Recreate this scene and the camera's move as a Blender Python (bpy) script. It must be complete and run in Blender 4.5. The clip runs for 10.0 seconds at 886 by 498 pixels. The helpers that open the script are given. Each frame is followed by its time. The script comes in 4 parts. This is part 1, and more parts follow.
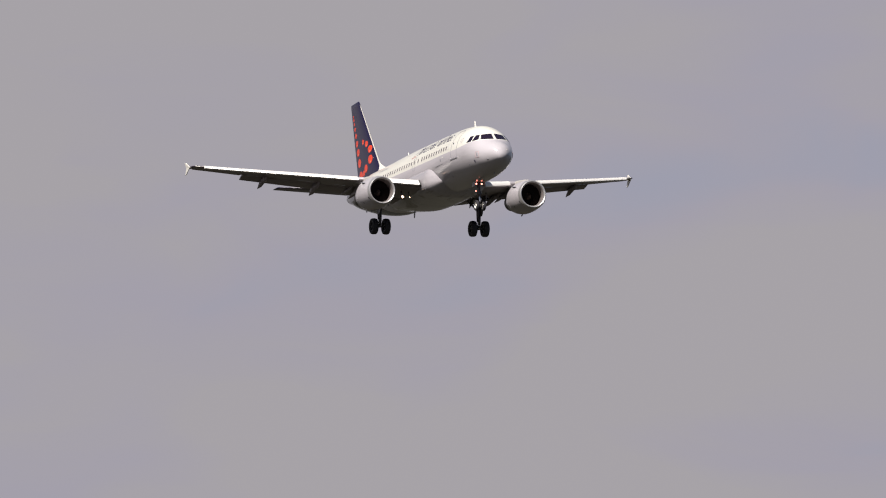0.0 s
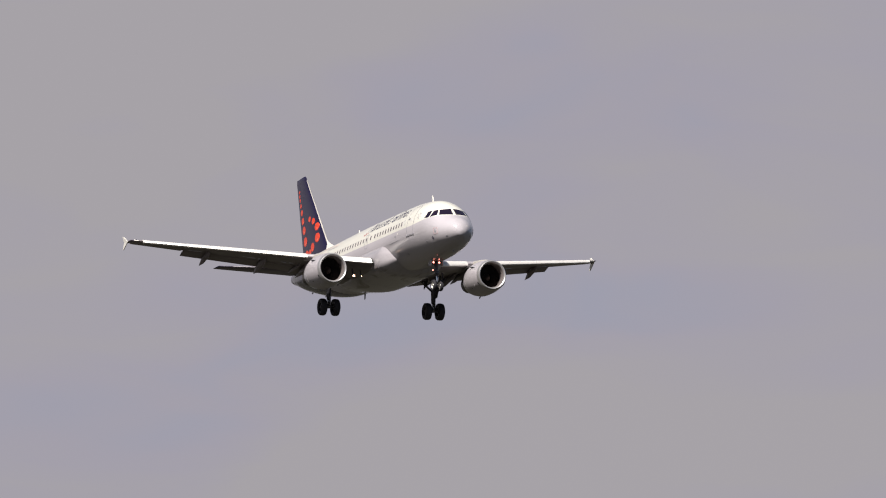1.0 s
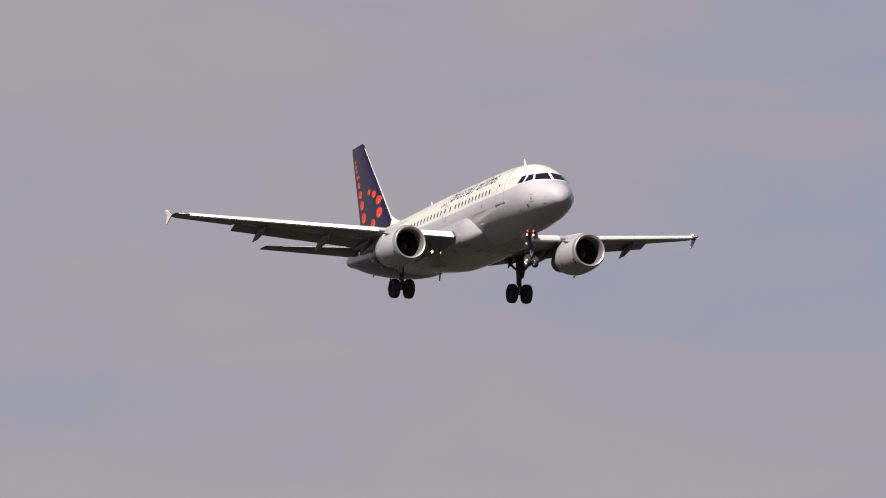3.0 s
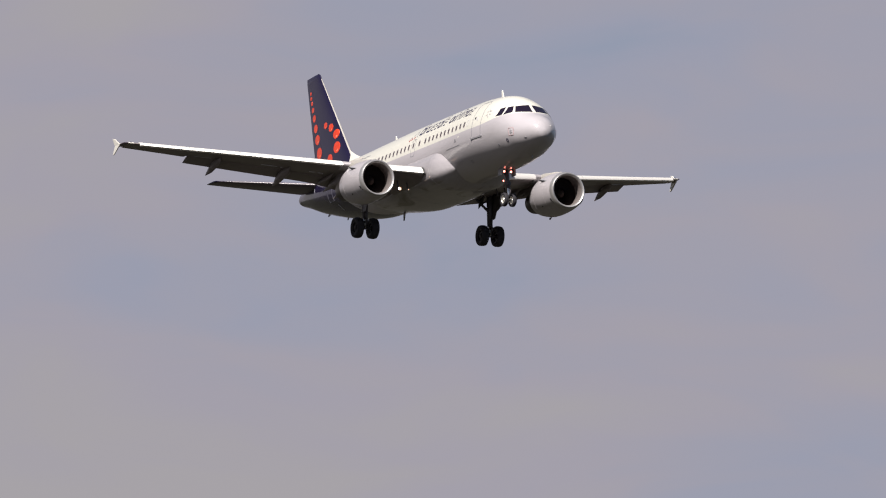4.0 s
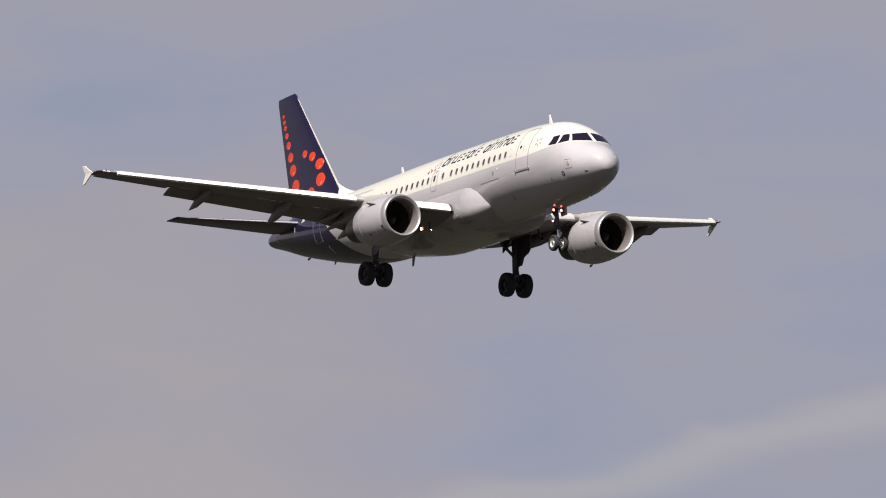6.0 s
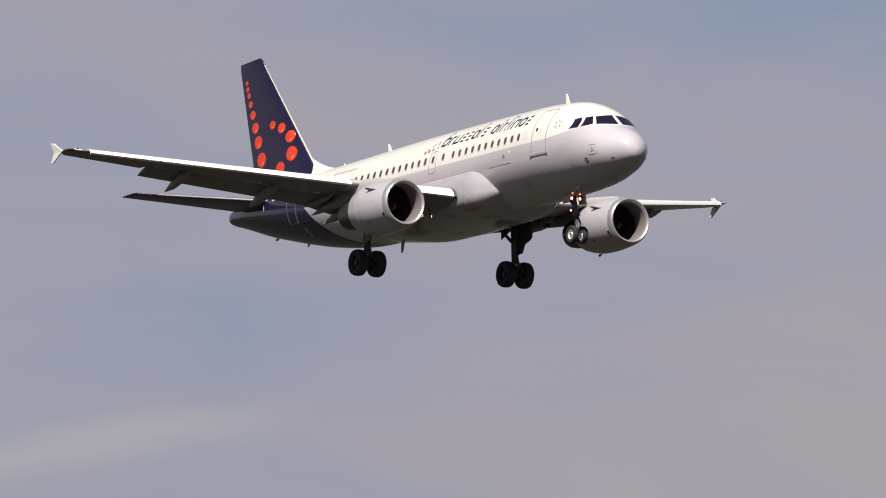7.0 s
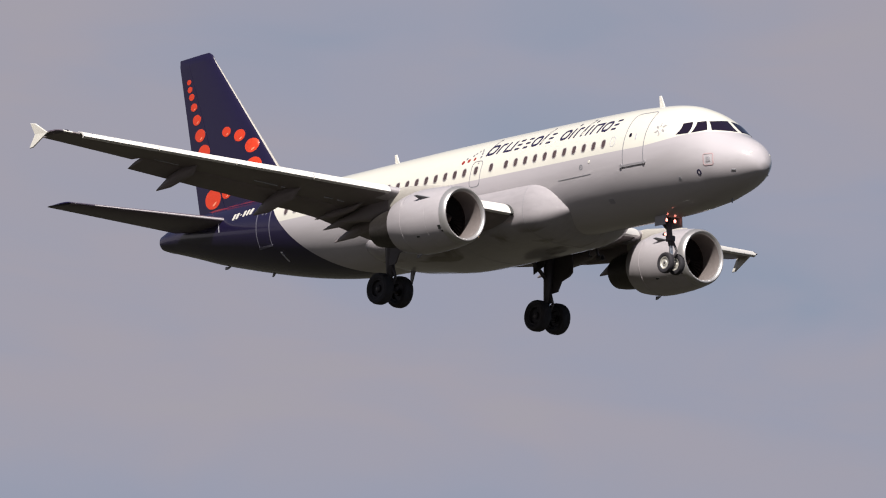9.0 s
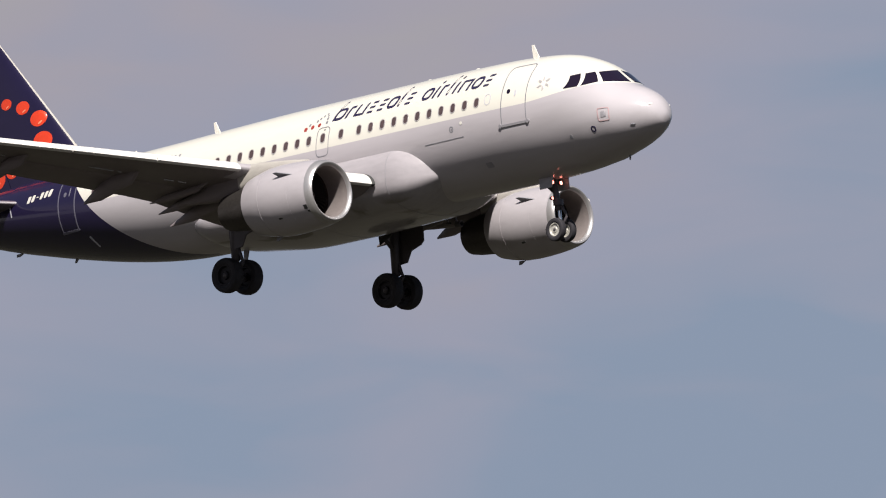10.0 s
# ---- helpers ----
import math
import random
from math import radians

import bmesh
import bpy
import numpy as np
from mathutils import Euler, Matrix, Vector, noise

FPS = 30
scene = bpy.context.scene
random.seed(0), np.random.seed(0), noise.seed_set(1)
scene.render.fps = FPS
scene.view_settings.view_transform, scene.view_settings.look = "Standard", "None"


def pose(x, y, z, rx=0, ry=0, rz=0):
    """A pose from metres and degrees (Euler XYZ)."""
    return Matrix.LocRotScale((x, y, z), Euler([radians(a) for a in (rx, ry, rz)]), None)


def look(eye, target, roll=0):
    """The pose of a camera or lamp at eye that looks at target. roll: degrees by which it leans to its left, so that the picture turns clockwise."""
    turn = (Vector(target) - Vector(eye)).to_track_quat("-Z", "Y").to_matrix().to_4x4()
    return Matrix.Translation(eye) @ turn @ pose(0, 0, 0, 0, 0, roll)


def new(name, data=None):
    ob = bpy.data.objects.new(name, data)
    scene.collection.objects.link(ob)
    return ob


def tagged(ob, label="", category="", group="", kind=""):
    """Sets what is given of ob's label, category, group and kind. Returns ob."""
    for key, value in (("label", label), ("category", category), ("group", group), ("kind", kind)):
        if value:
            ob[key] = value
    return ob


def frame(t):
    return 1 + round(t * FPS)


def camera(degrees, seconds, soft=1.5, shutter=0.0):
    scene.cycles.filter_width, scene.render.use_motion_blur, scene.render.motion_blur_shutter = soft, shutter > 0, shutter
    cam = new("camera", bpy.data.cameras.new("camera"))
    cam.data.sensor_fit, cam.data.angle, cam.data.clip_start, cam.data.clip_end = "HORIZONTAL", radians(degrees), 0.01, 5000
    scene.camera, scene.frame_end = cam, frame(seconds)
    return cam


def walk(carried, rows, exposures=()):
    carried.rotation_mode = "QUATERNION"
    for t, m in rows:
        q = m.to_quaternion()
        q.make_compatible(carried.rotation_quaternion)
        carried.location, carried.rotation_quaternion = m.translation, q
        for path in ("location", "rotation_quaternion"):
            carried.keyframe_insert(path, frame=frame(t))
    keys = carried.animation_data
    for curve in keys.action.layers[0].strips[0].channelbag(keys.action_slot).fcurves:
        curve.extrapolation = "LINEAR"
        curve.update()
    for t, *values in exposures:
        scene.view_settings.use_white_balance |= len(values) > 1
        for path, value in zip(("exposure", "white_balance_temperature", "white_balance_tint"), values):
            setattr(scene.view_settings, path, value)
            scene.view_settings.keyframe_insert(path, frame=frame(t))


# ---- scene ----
cam = camera(3.5643, 10.0, soft=1.1)
# the observer stands still on the ground and pans with a long lens
walk(cam, [
    (0, pose(0, 0, 1.7, 95.0198, 0.1877, 71.1418)),
    (0.5, pose(0, 0, 1.7, 95.2034, -0.5748, 70.5749)),
    (1, pose(0, 0, 1.7, 95.5878, -0.5249, 69.9342)),
    (1.5, pose(0, 0, 1.7, 95.7082, 0.5614, 69.4357)),
    (2, pose(0, 0, 1.7, 95.7463, 1.4095, 69.1798)),
    (2.2, pose(0, 0, 1.7, 95.7769, 1.2835, 69.0117)),
    (2.5, pose(0, 0, 1.7, 95.8437, 0.9142, 68.6565)),
    (2.75, pose(0, 0, 1.7, 95.9150, 0.4799, 68.2620)),
    (3, pose(0, 0, 1.7, 95.9884, 0.0143, 67.7647)),
    (3.3, pose(0, 0, 1.7, 96.0641, -0.4716, 67.0155)),
    (3.5, pose(0, 0, 1.7, 96.1052, -0.7292, 66.4207)),
    (4, pose(0, 0, 1.7, 95.9903, -0.7723, 65.8573)),
    (4.5, pose(0, 0, 1.7, 96.1890, -0.8873, 64.8219)),
    (5, pose(0, 0, 1.7, 96.3366, 0.4832, 64.0407)),
    (5.5, pose(0, 0, 1.7, 96.4961, -0.0413, 62.3537)),
    (6, pose(0, 0, 1.7, 96.6436, -0.9378, 61.3331)),
    (6.2, pose(0, 0, 1.7, 96.6746, -0.8931, 60.8777)),
    (6.5, pose(0, 0, 1.7, 96.7215, -0.8915, 60.0252)),
    (6.75, pose(0, 0, 1.7, 96.7625, -0.9630, 59.1664)),
    (7, pose(0, 0, 1.7, 96.8119, -1.1047, 58.2045)),
    (7.3, pose(0, 0, 1.7, 96.8915, -1.3885, 56.9542)),
    (7.5, pose(0, 0, 1.7, 96.9585, -1.6379, 56.0693)),
    (8, pose(0, 0, 1.7, 97.1952, -2.7616, 53.7406)),
    (8.5, pose(0, 0, 1.7, 97.3358, -3.6257, 51.6968)),
    (9, pose(0, 0, 1.7, 97.2446, -3.1229, 49.5483)),
    (9.5, pose(0, 0, 1.7, 97.3732, -1.0838, 46.9910)),
    (10, pose(0, 0, 1.7, 97.1658, 1.4141, 43.6853)),
])

# ---- world, sun, exposure ----
SUN_EL, SUN_AZ = radians(47), radians(-45)      # azimuth from the flight direction, towards starboard
SUN_DIR = Vector((math.cos(SUN_EL) * math.cos(SUN_AZ), math.cos(SUN_EL) * math.sin(SUN_AZ), math.sin(SUN_EL)))


def build_world():
    w = bpy.data.worlds.new("sky")
    scene.world = w
    w.use_nodes = True
    nt = w.node_tree
    nt.nodes.clear()
    N, L = nt.nodes.new, nt.links.new
    out, bg = N("ShaderNodeOutputWorld"), N("ShaderNodeBackground")
    sky = N("ShaderNodeTexSky")
    sky.sky_type, sky.sun_disc = "NISHITA", False
    sky.sun_elevation, sky.sun_rotation = SUN_EL, math.atan2(SUN_DIR.x, SUN_DIR.y)
    dim = N("ShaderNodeVectorMath")
    dim.operation = "SCALE"
    dim.inputs["Scale"].default_value = 0.029
    L(sky.outputs[0], dim.inputs[0])
    tc, mp = N("ShaderNodeTexCoord"), N("ShaderNodeMapping")
    mp.inputs["Scale"].default_value = (1, 1, 3.2)
    L(tc.outputs["Generated"], mp.inputs["Vector"])
    # broad veils, then softer wisps within them
    n1, n2 = N("ShaderNodeTexNoise"), N("ShaderNodeTexNoise")
    for n, s, d, r in ((n1, 15.0, 2.0, 0.45), (n2, 48.0, 3.0, 0.5)):
        n.inputs["Scale"].default_value, n.inputs["Detail"].default_value, n.inputs["Roughness"].default_value = s, d, r
        n.inputs["Distortion"].default_value = 0.6
        L(mp.outputs[0], n.inputs["Vector"])
    # haze is mauve on one side of the sky and clears to blue-grey on the other
    side = N("ShaderNodeVectorMath")
    side.operation = "DOT_PRODUCT"
    side.inputs[1].default_value = (0.537, 0.843, 0)
    L(tc.outputs["Generated"], side.inputs[0])

    def fused(src, k, rest):
        m = N("ShaderNodeMath")
        m.operation = "MULTIPLY_ADD"
        m.inputs[1].default_value = k
        L(src, m.inputs[0])
        if isinstance(rest, (int, float)):
            m.inputs[2].default_value = rest
        else:
            L(rest, m.inputs[2])
        return m.outputs[0]

    tone = fused(side.outputs["Value"], -1.3, 0.56 - 0.5 * (1.6 + 0.8))
    # broad cloud banks: heading and height in degrees, reach, and how mauve or blue each is
    for heading, height, reach, gain in ((56.4, 5.9, 1.5, 0.52), (56.5, 8.0, 1.2, -0.40), (46.0, 8.4, 1.4, 1.05), (50.6, 6.3, 1.0, 0.28), (43.0, 6.6, 1.15, -0.15), (46.6, 6.2, 1.0, 0.12), (59.8, 6.3, 1.1, -0.35),
                                         (62.4, 5.9, 0.9, 0.30), (68.0, 6.0, 1.0, 0.15), (63.2, 7.2, 0.9, -0.04), (43.0, 8.6, 1.3, 0.60), (44.5, 6.9, 0.9, -0.20), (58.2, 8.2, 0.9, -0.35), (47.9, 7.7, 0.8, 0.12), (48.2, 8.3, 1.0, 0.42), (60.8, 7.0, 1.5, -0.12), (68.2, 6.3, 1.2, 0.22)):
        h, e = radians(heading), radians(height)
        near = N("ShaderNodeVectorMath")
        near.operation = "DISTANCE"
        near.inputs[1].default_value = (-math.sin(h) * math.cos(e), math.cos(h) * math.cos(e), math.sin(e))
        L(tc.outputs["Generated"], near.inputs[0])
        fade = N("ShaderNodeMapRange")
        fade.interpolation_type = "SMOOTHSTEP"
        for key, v in (("From Min", 0.0), ("From Max", radians(reach) * 1.6), ("To Min", gain), ("To Max", 0.0)):
            fade.inputs[key].default_value = v
        L(near.outputs["Value"], fade.inputs["Value"])
        tone = fused(fade.outputs[0], 1.0, tone)
    tone = fused(n1.outputs["Fac"], 1.6, tone)
    tone = fused(n2.outputs["Fac"], 0.8, tone)
    ramp = N("ShaderNodeValToRGB")
    els = ramp.color_ramp.elements
    els[0].position, els[0].color = 0.0, (0.150, 0.184, 0.247, 1)
    els[1].position, els[1].color = 1.0, (0.227, 0.213, 0.227, 1)
    for at, tint in ((0.40, (0.192, 0.198, 0.250, 1)), (0.72, (0.217, 0.204, 0.237, 1))):
        els.new(at).color = tint
    L(tone, ramp.inputs[0])
    up = N("ShaderNodeSeparateXYZ")
    L(tc.outputs["Generated"], up.inputs[0])
    veil = N("ShaderNodeMapRange")
    veil.inputs["From Min"].default_value, veil.inputs["From Max"].default_value = 0.17, 0.34
    veil.inputs["To Min"].default_value, veil.inputs["To Max"].default_value = 0.96, 0.08
    L(up.outputs["Z"], veil.inputs["Value"])
    # one long thin wisp of cirrus, a great-circle band with frayed rims
    def dot_with(v):
        k = N("ShaderNodeVectorMath")
        k.operation = "DOT_PRODUCT"
        k.inputs[1].default_value = v
        L(tc.outputs["Generated"], k.inputs[0])
        return k.outputs["Value"]

    def ranged(sock, a, b, c, d):
        k = N("ShaderNodeMapRange")
        k.interpolation_type = "SMOOTHSTEP"
        for key, v in (("From Min", a), ("From Max", b), ("To Min", c), ("To Max", d)):
            k.inputs[key].default_value = v
        L(sock, k.inputs["Value"])
        return k.outputs[0]

    def calc(op, a, b):
        k = N("ShaderNodeMath")
        k.operation = op
        for i, v in enumerate((a, b)):
            if isinstance(v, (int, float)):
                k.inputs[i].default_value = v
            else:
                L(v, k.inputs[i])
        return k.outputs[0]

    fray = calc("SUBTRACT", calc("MULTIPLY", calc("SUBTRACT", n2.outputs["Fac"], 0.5), 0.0045), 0.001)
    off = calc("ABSOLUTE", calc("ADD", dot_with((0.0220, 0.2410, -0.9703)), fray), 0)
    band = calc("MULTIPLY", ranged(off, 0.0, 0.0022, 0.62, 0), ranged(dot_with((-0.8652, 0.4915, 0.0993)), 0.99955, 0.99990, 0, 1.0))
    wisp = N("ShaderNodeMix")
    wisp.data_type = "RGBA"
    L(band, wisp.inputs["Factor"])
    L(ramp.outputs[0], wisp.inputs[6])
    wisp.inputs[7].default_value = (0.261, 0.249, 0.261, 1)
    mix = N("ShaderNodeMix")
    mix.data_type = "RGBA"
    L(veil.outputs[0], mix.inputs["Factor"])
    L(dim.outputs[0], mix.inputs[6])
    L(wisp.outputs[2], mix.inputs[7])
    L(mix.outputs[2], bg.inputs["Color"])
    L(bg.outputs[0], out.inputs[0])


build_world()
scene.view_settings.exposure = 0.78
sun = new("sun", bpy.data.lights.new("sun", "SUN"))
sun.data.energy, sun.data.angle, sun.data.color = 5.0, radians(0.53), (1.0, 0.945, 0.885)
sun.matrix_world = look(SUN_DIR * 300, (0, 0, 0))


# ---- materials ----
def material(name, color, rough=0.4, metal=0.0, coat=0.0, grain=0.06, scale=3.0, bump=0.0, streak=(1, 1, 1), second=None, spec=0.3, polish=0.12):
    """Principled surface with two scales of colour variation, roughness wear and an optional fine bump."""
    m = bpy.data.materials.new(name)
    m.use_nodes = True
    nt = m.node_tree
    N, L = nt.nodes.new, nt.links.new
    b = nt.nodes["Principled BSDF"]
    b.inputs["Roughness"].default_value, b.inputs["Metallic"].default_value = rough, metal
    b.inputs["Specular IOR Level"].default_value = spec
    b.inputs["Coat Weight"].default_value, b.inputs["Coat Roughness"].default_value = coat, polish
    tc, mp = N("ShaderNodeTexCoord"), N("ShaderNodeMapping")
    mp.inputs["Scale"].default_value = streak
    L(tc.outputs["Object"], mp.inputs["Vector"])
    n1, n2 = N("ShaderNodeTexNoise"), N("ShaderNodeTexNoise")
    n1.inputs["Scale"].default_value, n1.inputs["Detail"].default_value = scale * 0.3, 4
    n2.inputs["Scale"].default_value, n2.inputs["Detail"].default_value = scale * 4, 3
    L(mp.outputs[0], n1.inputs["Vector"])
    L(mp.outputs[0], n2.inputs["Vector"])
    s = N("ShaderNodeMath")
    s.operation = "ADD"
    L(n1.outputs["Fac"], s.inputs[0])
    L(n2.outputs["Fac"], s.inputs[1])
    r = N("ShaderNodeMapRange")
    r.inputs["From Min"].default_value, r.inputs["From Max"].default_value = 0.6, 1.4
    L(s.outputs[0], r.inputs["Value"])
    mix = N("ShaderNodeMix")
    mix.data_type = "RGBA"
    c2 = second or tuple(c * (1 - 4 * grain) for c in color)
    mix.inputs[6].default_value, mix.inputs[7].default_value = (*c2, 1), (*color, 1)
    L(r.outputs[0], mix.inputs["Factor"])
    L(mix.outputs[2], b.inputs["Base Color"])
    if bump:
        bp = N("ShaderNodeBump")
        bp.inputs["Strength"].default_value, bp.inputs["Distance"].default_value = bump, 0.02
        L(n2.outputs["Fac"], bp.inputs["Height"])
        L(bp.outputs[0], b.inputs["Normal"])
    return m


def glow(name, color, strength):
    m = bpy.data.materials.new(name)
    m.use_nodes = True
    b = m.node_tree.nodes["Principled BSDF"]
    b.inputs["Base Color"].default_value = (0.8, 0.8, 0.8, 1)
    b.inputs["Emission Color"].default_value, b.inputs["Emission Strength"].default_value = (*color, 1), strength
    return m


def livery():
    """Fuselage paint: cream white above, light grey below, navy round the tail behind a curved edge."""
    m = material("fuselage_paint", (0.56, 0.541, 0.488), 0.5, 0, 0.8, 0.012, 1.2, streak=(0.35, 1, 1), spec=0.10)
    nt = m.node_tree
    N, L = nt.nodes.new, nt.links.new
    b = nt.nodes["Principled BSDF"]
    white = b.inputs["Base Color"].links[0].from_socket
    tc, sep = N("ShaderNodeTexCoord"), N("ShaderNodeSeparateXYZ")
    L(tc.outputs["Object"], sep.inputs[0])

    def math_node(op, a, c, d=None):
        k = N("ShaderNodeMath")
        k.operation = op
        for i, v in enumerate((a, c, d)):
            if v is None:
                continue
            if isinstance(v, (int, float)):
                k.inputs[i].default_value = v
            else:
                L(v, k.inputs[i])
        return k.outputs[0]

    def blend(fac, a, c):
        k = N("ShaderNodeMix")
        k.data_type = "RGBA"
        L(fac, k.inputs["Factor"])
        for i, v in ((6, a), (7, c)):
            if isinstance(v, tuple):
                k.inputs[i].default_value = (*v, 1)
            else:
                L(v, k.inputs[i])
        return k.outputs[2]

    # waterline between white and grey, level along the cabin and rising under the cockpit
    rise = N("ShaderNodeMapRange")
    rise.interpolation_type = "SMOOTHSTEP"
    for key, v in (("From Min", -4.9), ("From Max", -1.6), ("To Min", 0.22), ("To Max", 0.50)):
        rise.inputs[key].default_value = v
    L(sep.outputs["X"], rise.inputs["Value"])
    line = rise.outputs[0]
    below = math_node("LESS_THAN", sep.outputs["Z"], line)
    # belly grime: streaky noise gathered along the keel
    grime = N("ShaderNodeTexNoise")
    grime.inputs["Scale"].default_value, grime.inputs["Detail"].default_value = 1.4, 5
    gm = N("ShaderNodeMapping")
    gm.inputs["Scale"].default_value = (0.25, 1.4, 1.4)
    L(tc.outputs["Object"], gm.inputs["Vector"])
    L(gm.outputs[0], grime.inputs["Vector"])
    gr = N("ShaderNodeMapRange")
    gr.inputs["From Min"].default_value, gr.inputs["From Max"].default_value = 0.45, 0.75
    L(grime.outputs["Fac"], gr.inputs["Value"])
    grey = blend(gr.outputs[0], (0.37, 0.346, 0.367), (0.335, 0.314, 0.33))
    col = blend(below, white, grey)
    # the navy edge sweeps forward under the belly
    zz = math_node("ADD", sep.outputs["Z"], 2.07)
    p = math_node("POWER", math_node("MAXIMUM", zz, 0.001), 0.5)
    edge = math_node("MULTIPLY_ADD", p, -2.98, -20.25)
    tail = math_node("LESS_THAN", sep.outputs["X"], edge)
    col = blend(tail, col, (0.011, 0.008, 0.031))
    L(col, b.inputs["Base Color"])
    return m


M_FUS = livery()
M_WHITE = material("white_paint", (0.58, 0.555, 0.51), 0.35, 0, 0.3, 0.02, 2)
M_GREY = material("light_grey_paint", (0.335, 0.312, 0.33), 0.45, 0, 0.1, 0.05, 1.5, streak=(0.3, 1, 1))
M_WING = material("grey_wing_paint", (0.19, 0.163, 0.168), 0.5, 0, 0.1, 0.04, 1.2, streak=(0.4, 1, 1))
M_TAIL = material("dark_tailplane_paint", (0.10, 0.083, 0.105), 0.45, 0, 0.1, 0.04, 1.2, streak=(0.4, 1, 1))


def stained(m, stain, scale, streak, low, high, above):
    """Lay streaky oil runs with ragged rims over a paint, along the keel."""
    nt = m.node_tree
    N, L = nt.nodes.new, nt.links.new
    b = nt.nodes["Principled BSDF"]
    paint = b.inputs["Base Color"].links[0].from_socket
    tc, mp, n, r, mix = N("ShaderNodeTexCoord"), N("ShaderNodeMapping"), N("ShaderNodeTexNoise"), N("ShaderNodeMapRange"), N("ShaderNodeMix")
    mp.inputs["Scale"].default_value = streak
    n.inputs["Scale"].default_value, n.inputs["Detail"].default_value, n.inputs["Distortion"].default_value = scale, 6, 0.8
    r.inputs["From Min"].default_value, r.inputs["From Max"].default_value = low, high
    mix.data_type = "RGBA"
    L(tc.outputs["Object"], mp.inputs["Vector"])
    L(mp.outputs[0], n.inputs["Vector"])
    L(n.outputs["Fac"], r.inputs["Value"])
    sep, keel, both = N("ShaderNodeSeparateXYZ"), N("ShaderNodeMapRange"), N("ShaderNodeMath")
    keel.inputs["From Min"].default_value, keel.inputs["From Max"].default_value = above, above - 0.35
    both.operation = "MULTIPLY"
    L(tc.outputs["Object"], sep.inputs[0])
    L(sep.outputs["Z"], keel.inputs["Value"])
    L(r.outputs[0], both.inputs[0])
    L(keel.outputs[0], both.inputs[1])
    L(both.outputs[0], mix.inputs["Factor"])
    L(paint, mix.inputs[6])
    mix.inputs[7].default_value = (*stain, 1)
    L(mix.outputs[2], b.inputs["Base Color"])
    return m


M_BELLY = stained(material("belly_paint", (0.335, 0.312, 0.33), 0.42, 0, 0.8, 0.05, 1.5, streak=(0.3, 1, 1), spec=0.1), (0.13, 0.11, 0.095), 1.1, (0.45, 1, 1), 0.54, 0.68, -1.75)
M_SLAT = material("bare_slat_metal", (0.62, 0.595, 0.57), 0.42, 0.1, 0, 0.03, 2)
M_NACELLE = material("nacelle_paint", (0.36, 0.335, 0.355), 0.42, 0, 0.4, 0.03, 1.6, streak=(0.4, 1, 1))
M_PYLON = material("pylon_cream_paint", (0.40, 0.375, 0.345), 0.42, 0, 0.2, 0.06, 2, streak=(0.4, 1, 1))
M_LIP = material("polished_lip_metal", (0.46, 0.445, 0.45), 0.38, 0.7, 0, 0.03, 4)
M_DUCT = material("inlet_duct_grey", (0.23, 0.20, 0.195), 0.45, 0.3, 0, 0.05, 3)
# near-black titanium: the inlet's dimness and spin blur are put into the colour
M_BLADE = material("darkened_titanium_blade", (0.022, 0.017, 0.016), 0.9, 0.0, 0, 0.05, 4, spec=0.05)
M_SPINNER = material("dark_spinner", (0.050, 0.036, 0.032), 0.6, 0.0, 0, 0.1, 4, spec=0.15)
M_CORE = material("burnt_exhaust_metal", (0.10, 0.09, 0.085), 0.45, 0.8, 0, 0.1, 3)
M_NAVY = material("navy_tail_paint", (0.011, 0.008, 0.031), 0.35, 0, 0.1, 0.04, 2)
M_RED = material("red_orange_dot_paint", (0.60, 0.045, 0.016), 0.45, 0, 0.2, 0.05, 2)
M_GLINT = material("pale_dot_highlight", (0.80, 0.24, 0.14), 0.45, 0, 0.2, 0.04, 4)
M_MUTED = material("muted_red_paint", (0.28, 0.04, 0.035), 0.45, 0, 0.2, 0.05, 2)
M_INK = material("dark_navy_lettering", (0.022, 0.018, 0.05), 0.45, 0, 0.2, 0.04, 6)
M_LINE = material("door_outline_grey", (0.20, 0.20, 0.22), 0.5, 0, 0, 0.05, 6)
M_SILL = material("grey_sill", (0.26, 0.25, 0.27), 0.5, 0, 0, 0.05, 6)
M_PORT = material("faded_red_outline", (0.42, 0.30, 0.31), 0.5, 0, 0, 0.05, 6)
M_DIM = material("dim_outline", (0.11, 0.106, 0.14), 0.5, 0, 0, 0.05, 6)
M_PALE = material("pale_outline", (0.42, 0.42, 0.47), 0.5, 0, 0, 0.05, 6)
M_GLASS = material("cockpit_glass", (0.011, 0.006, 0.016), 0.08, 0, 0.6, 0.05, 3, spec=0.5)
M_PANE = material("cabin_window_pane", (0.085, 0.058, 0.060), 0.12, 0, 0.4, 0.1, 12)
M_RIM = material("window_rim", (0.42, 0.40, 0.40), 0.4, 0.3, 0, 0.04, 8)
M_TYRE = material("black_rubber_tyre", (0.027, 0.025, 0.030), 0.75, 0, 0, 0.08, 6, bump=0.2)
M_RIMW = material("pale_wheel_rim", (0.62, 0.60, 0.55), 0.35, 0.5, 0, 0.05, 8)
M_HUB = material("dark_wheel_hub", (0.020, 0.018, 0.022), 0.5, 0.4, 0, 0.06, 8)
M_STRUT = material("landing_gear_grey", (0.075, 0.068, 0.075), 0.45, 0.2, 0, 0.06, 5)
M_CHROME = material("oleo_chrome", (0.75, 0.75, 0.75), 0.15, 1.0, 0, 0.02, 8)
M_DARKBAY = material("gear_bay_dark", (0.05, 0.05, 0.05), 0.7, 0, 0, 0.1, 3)
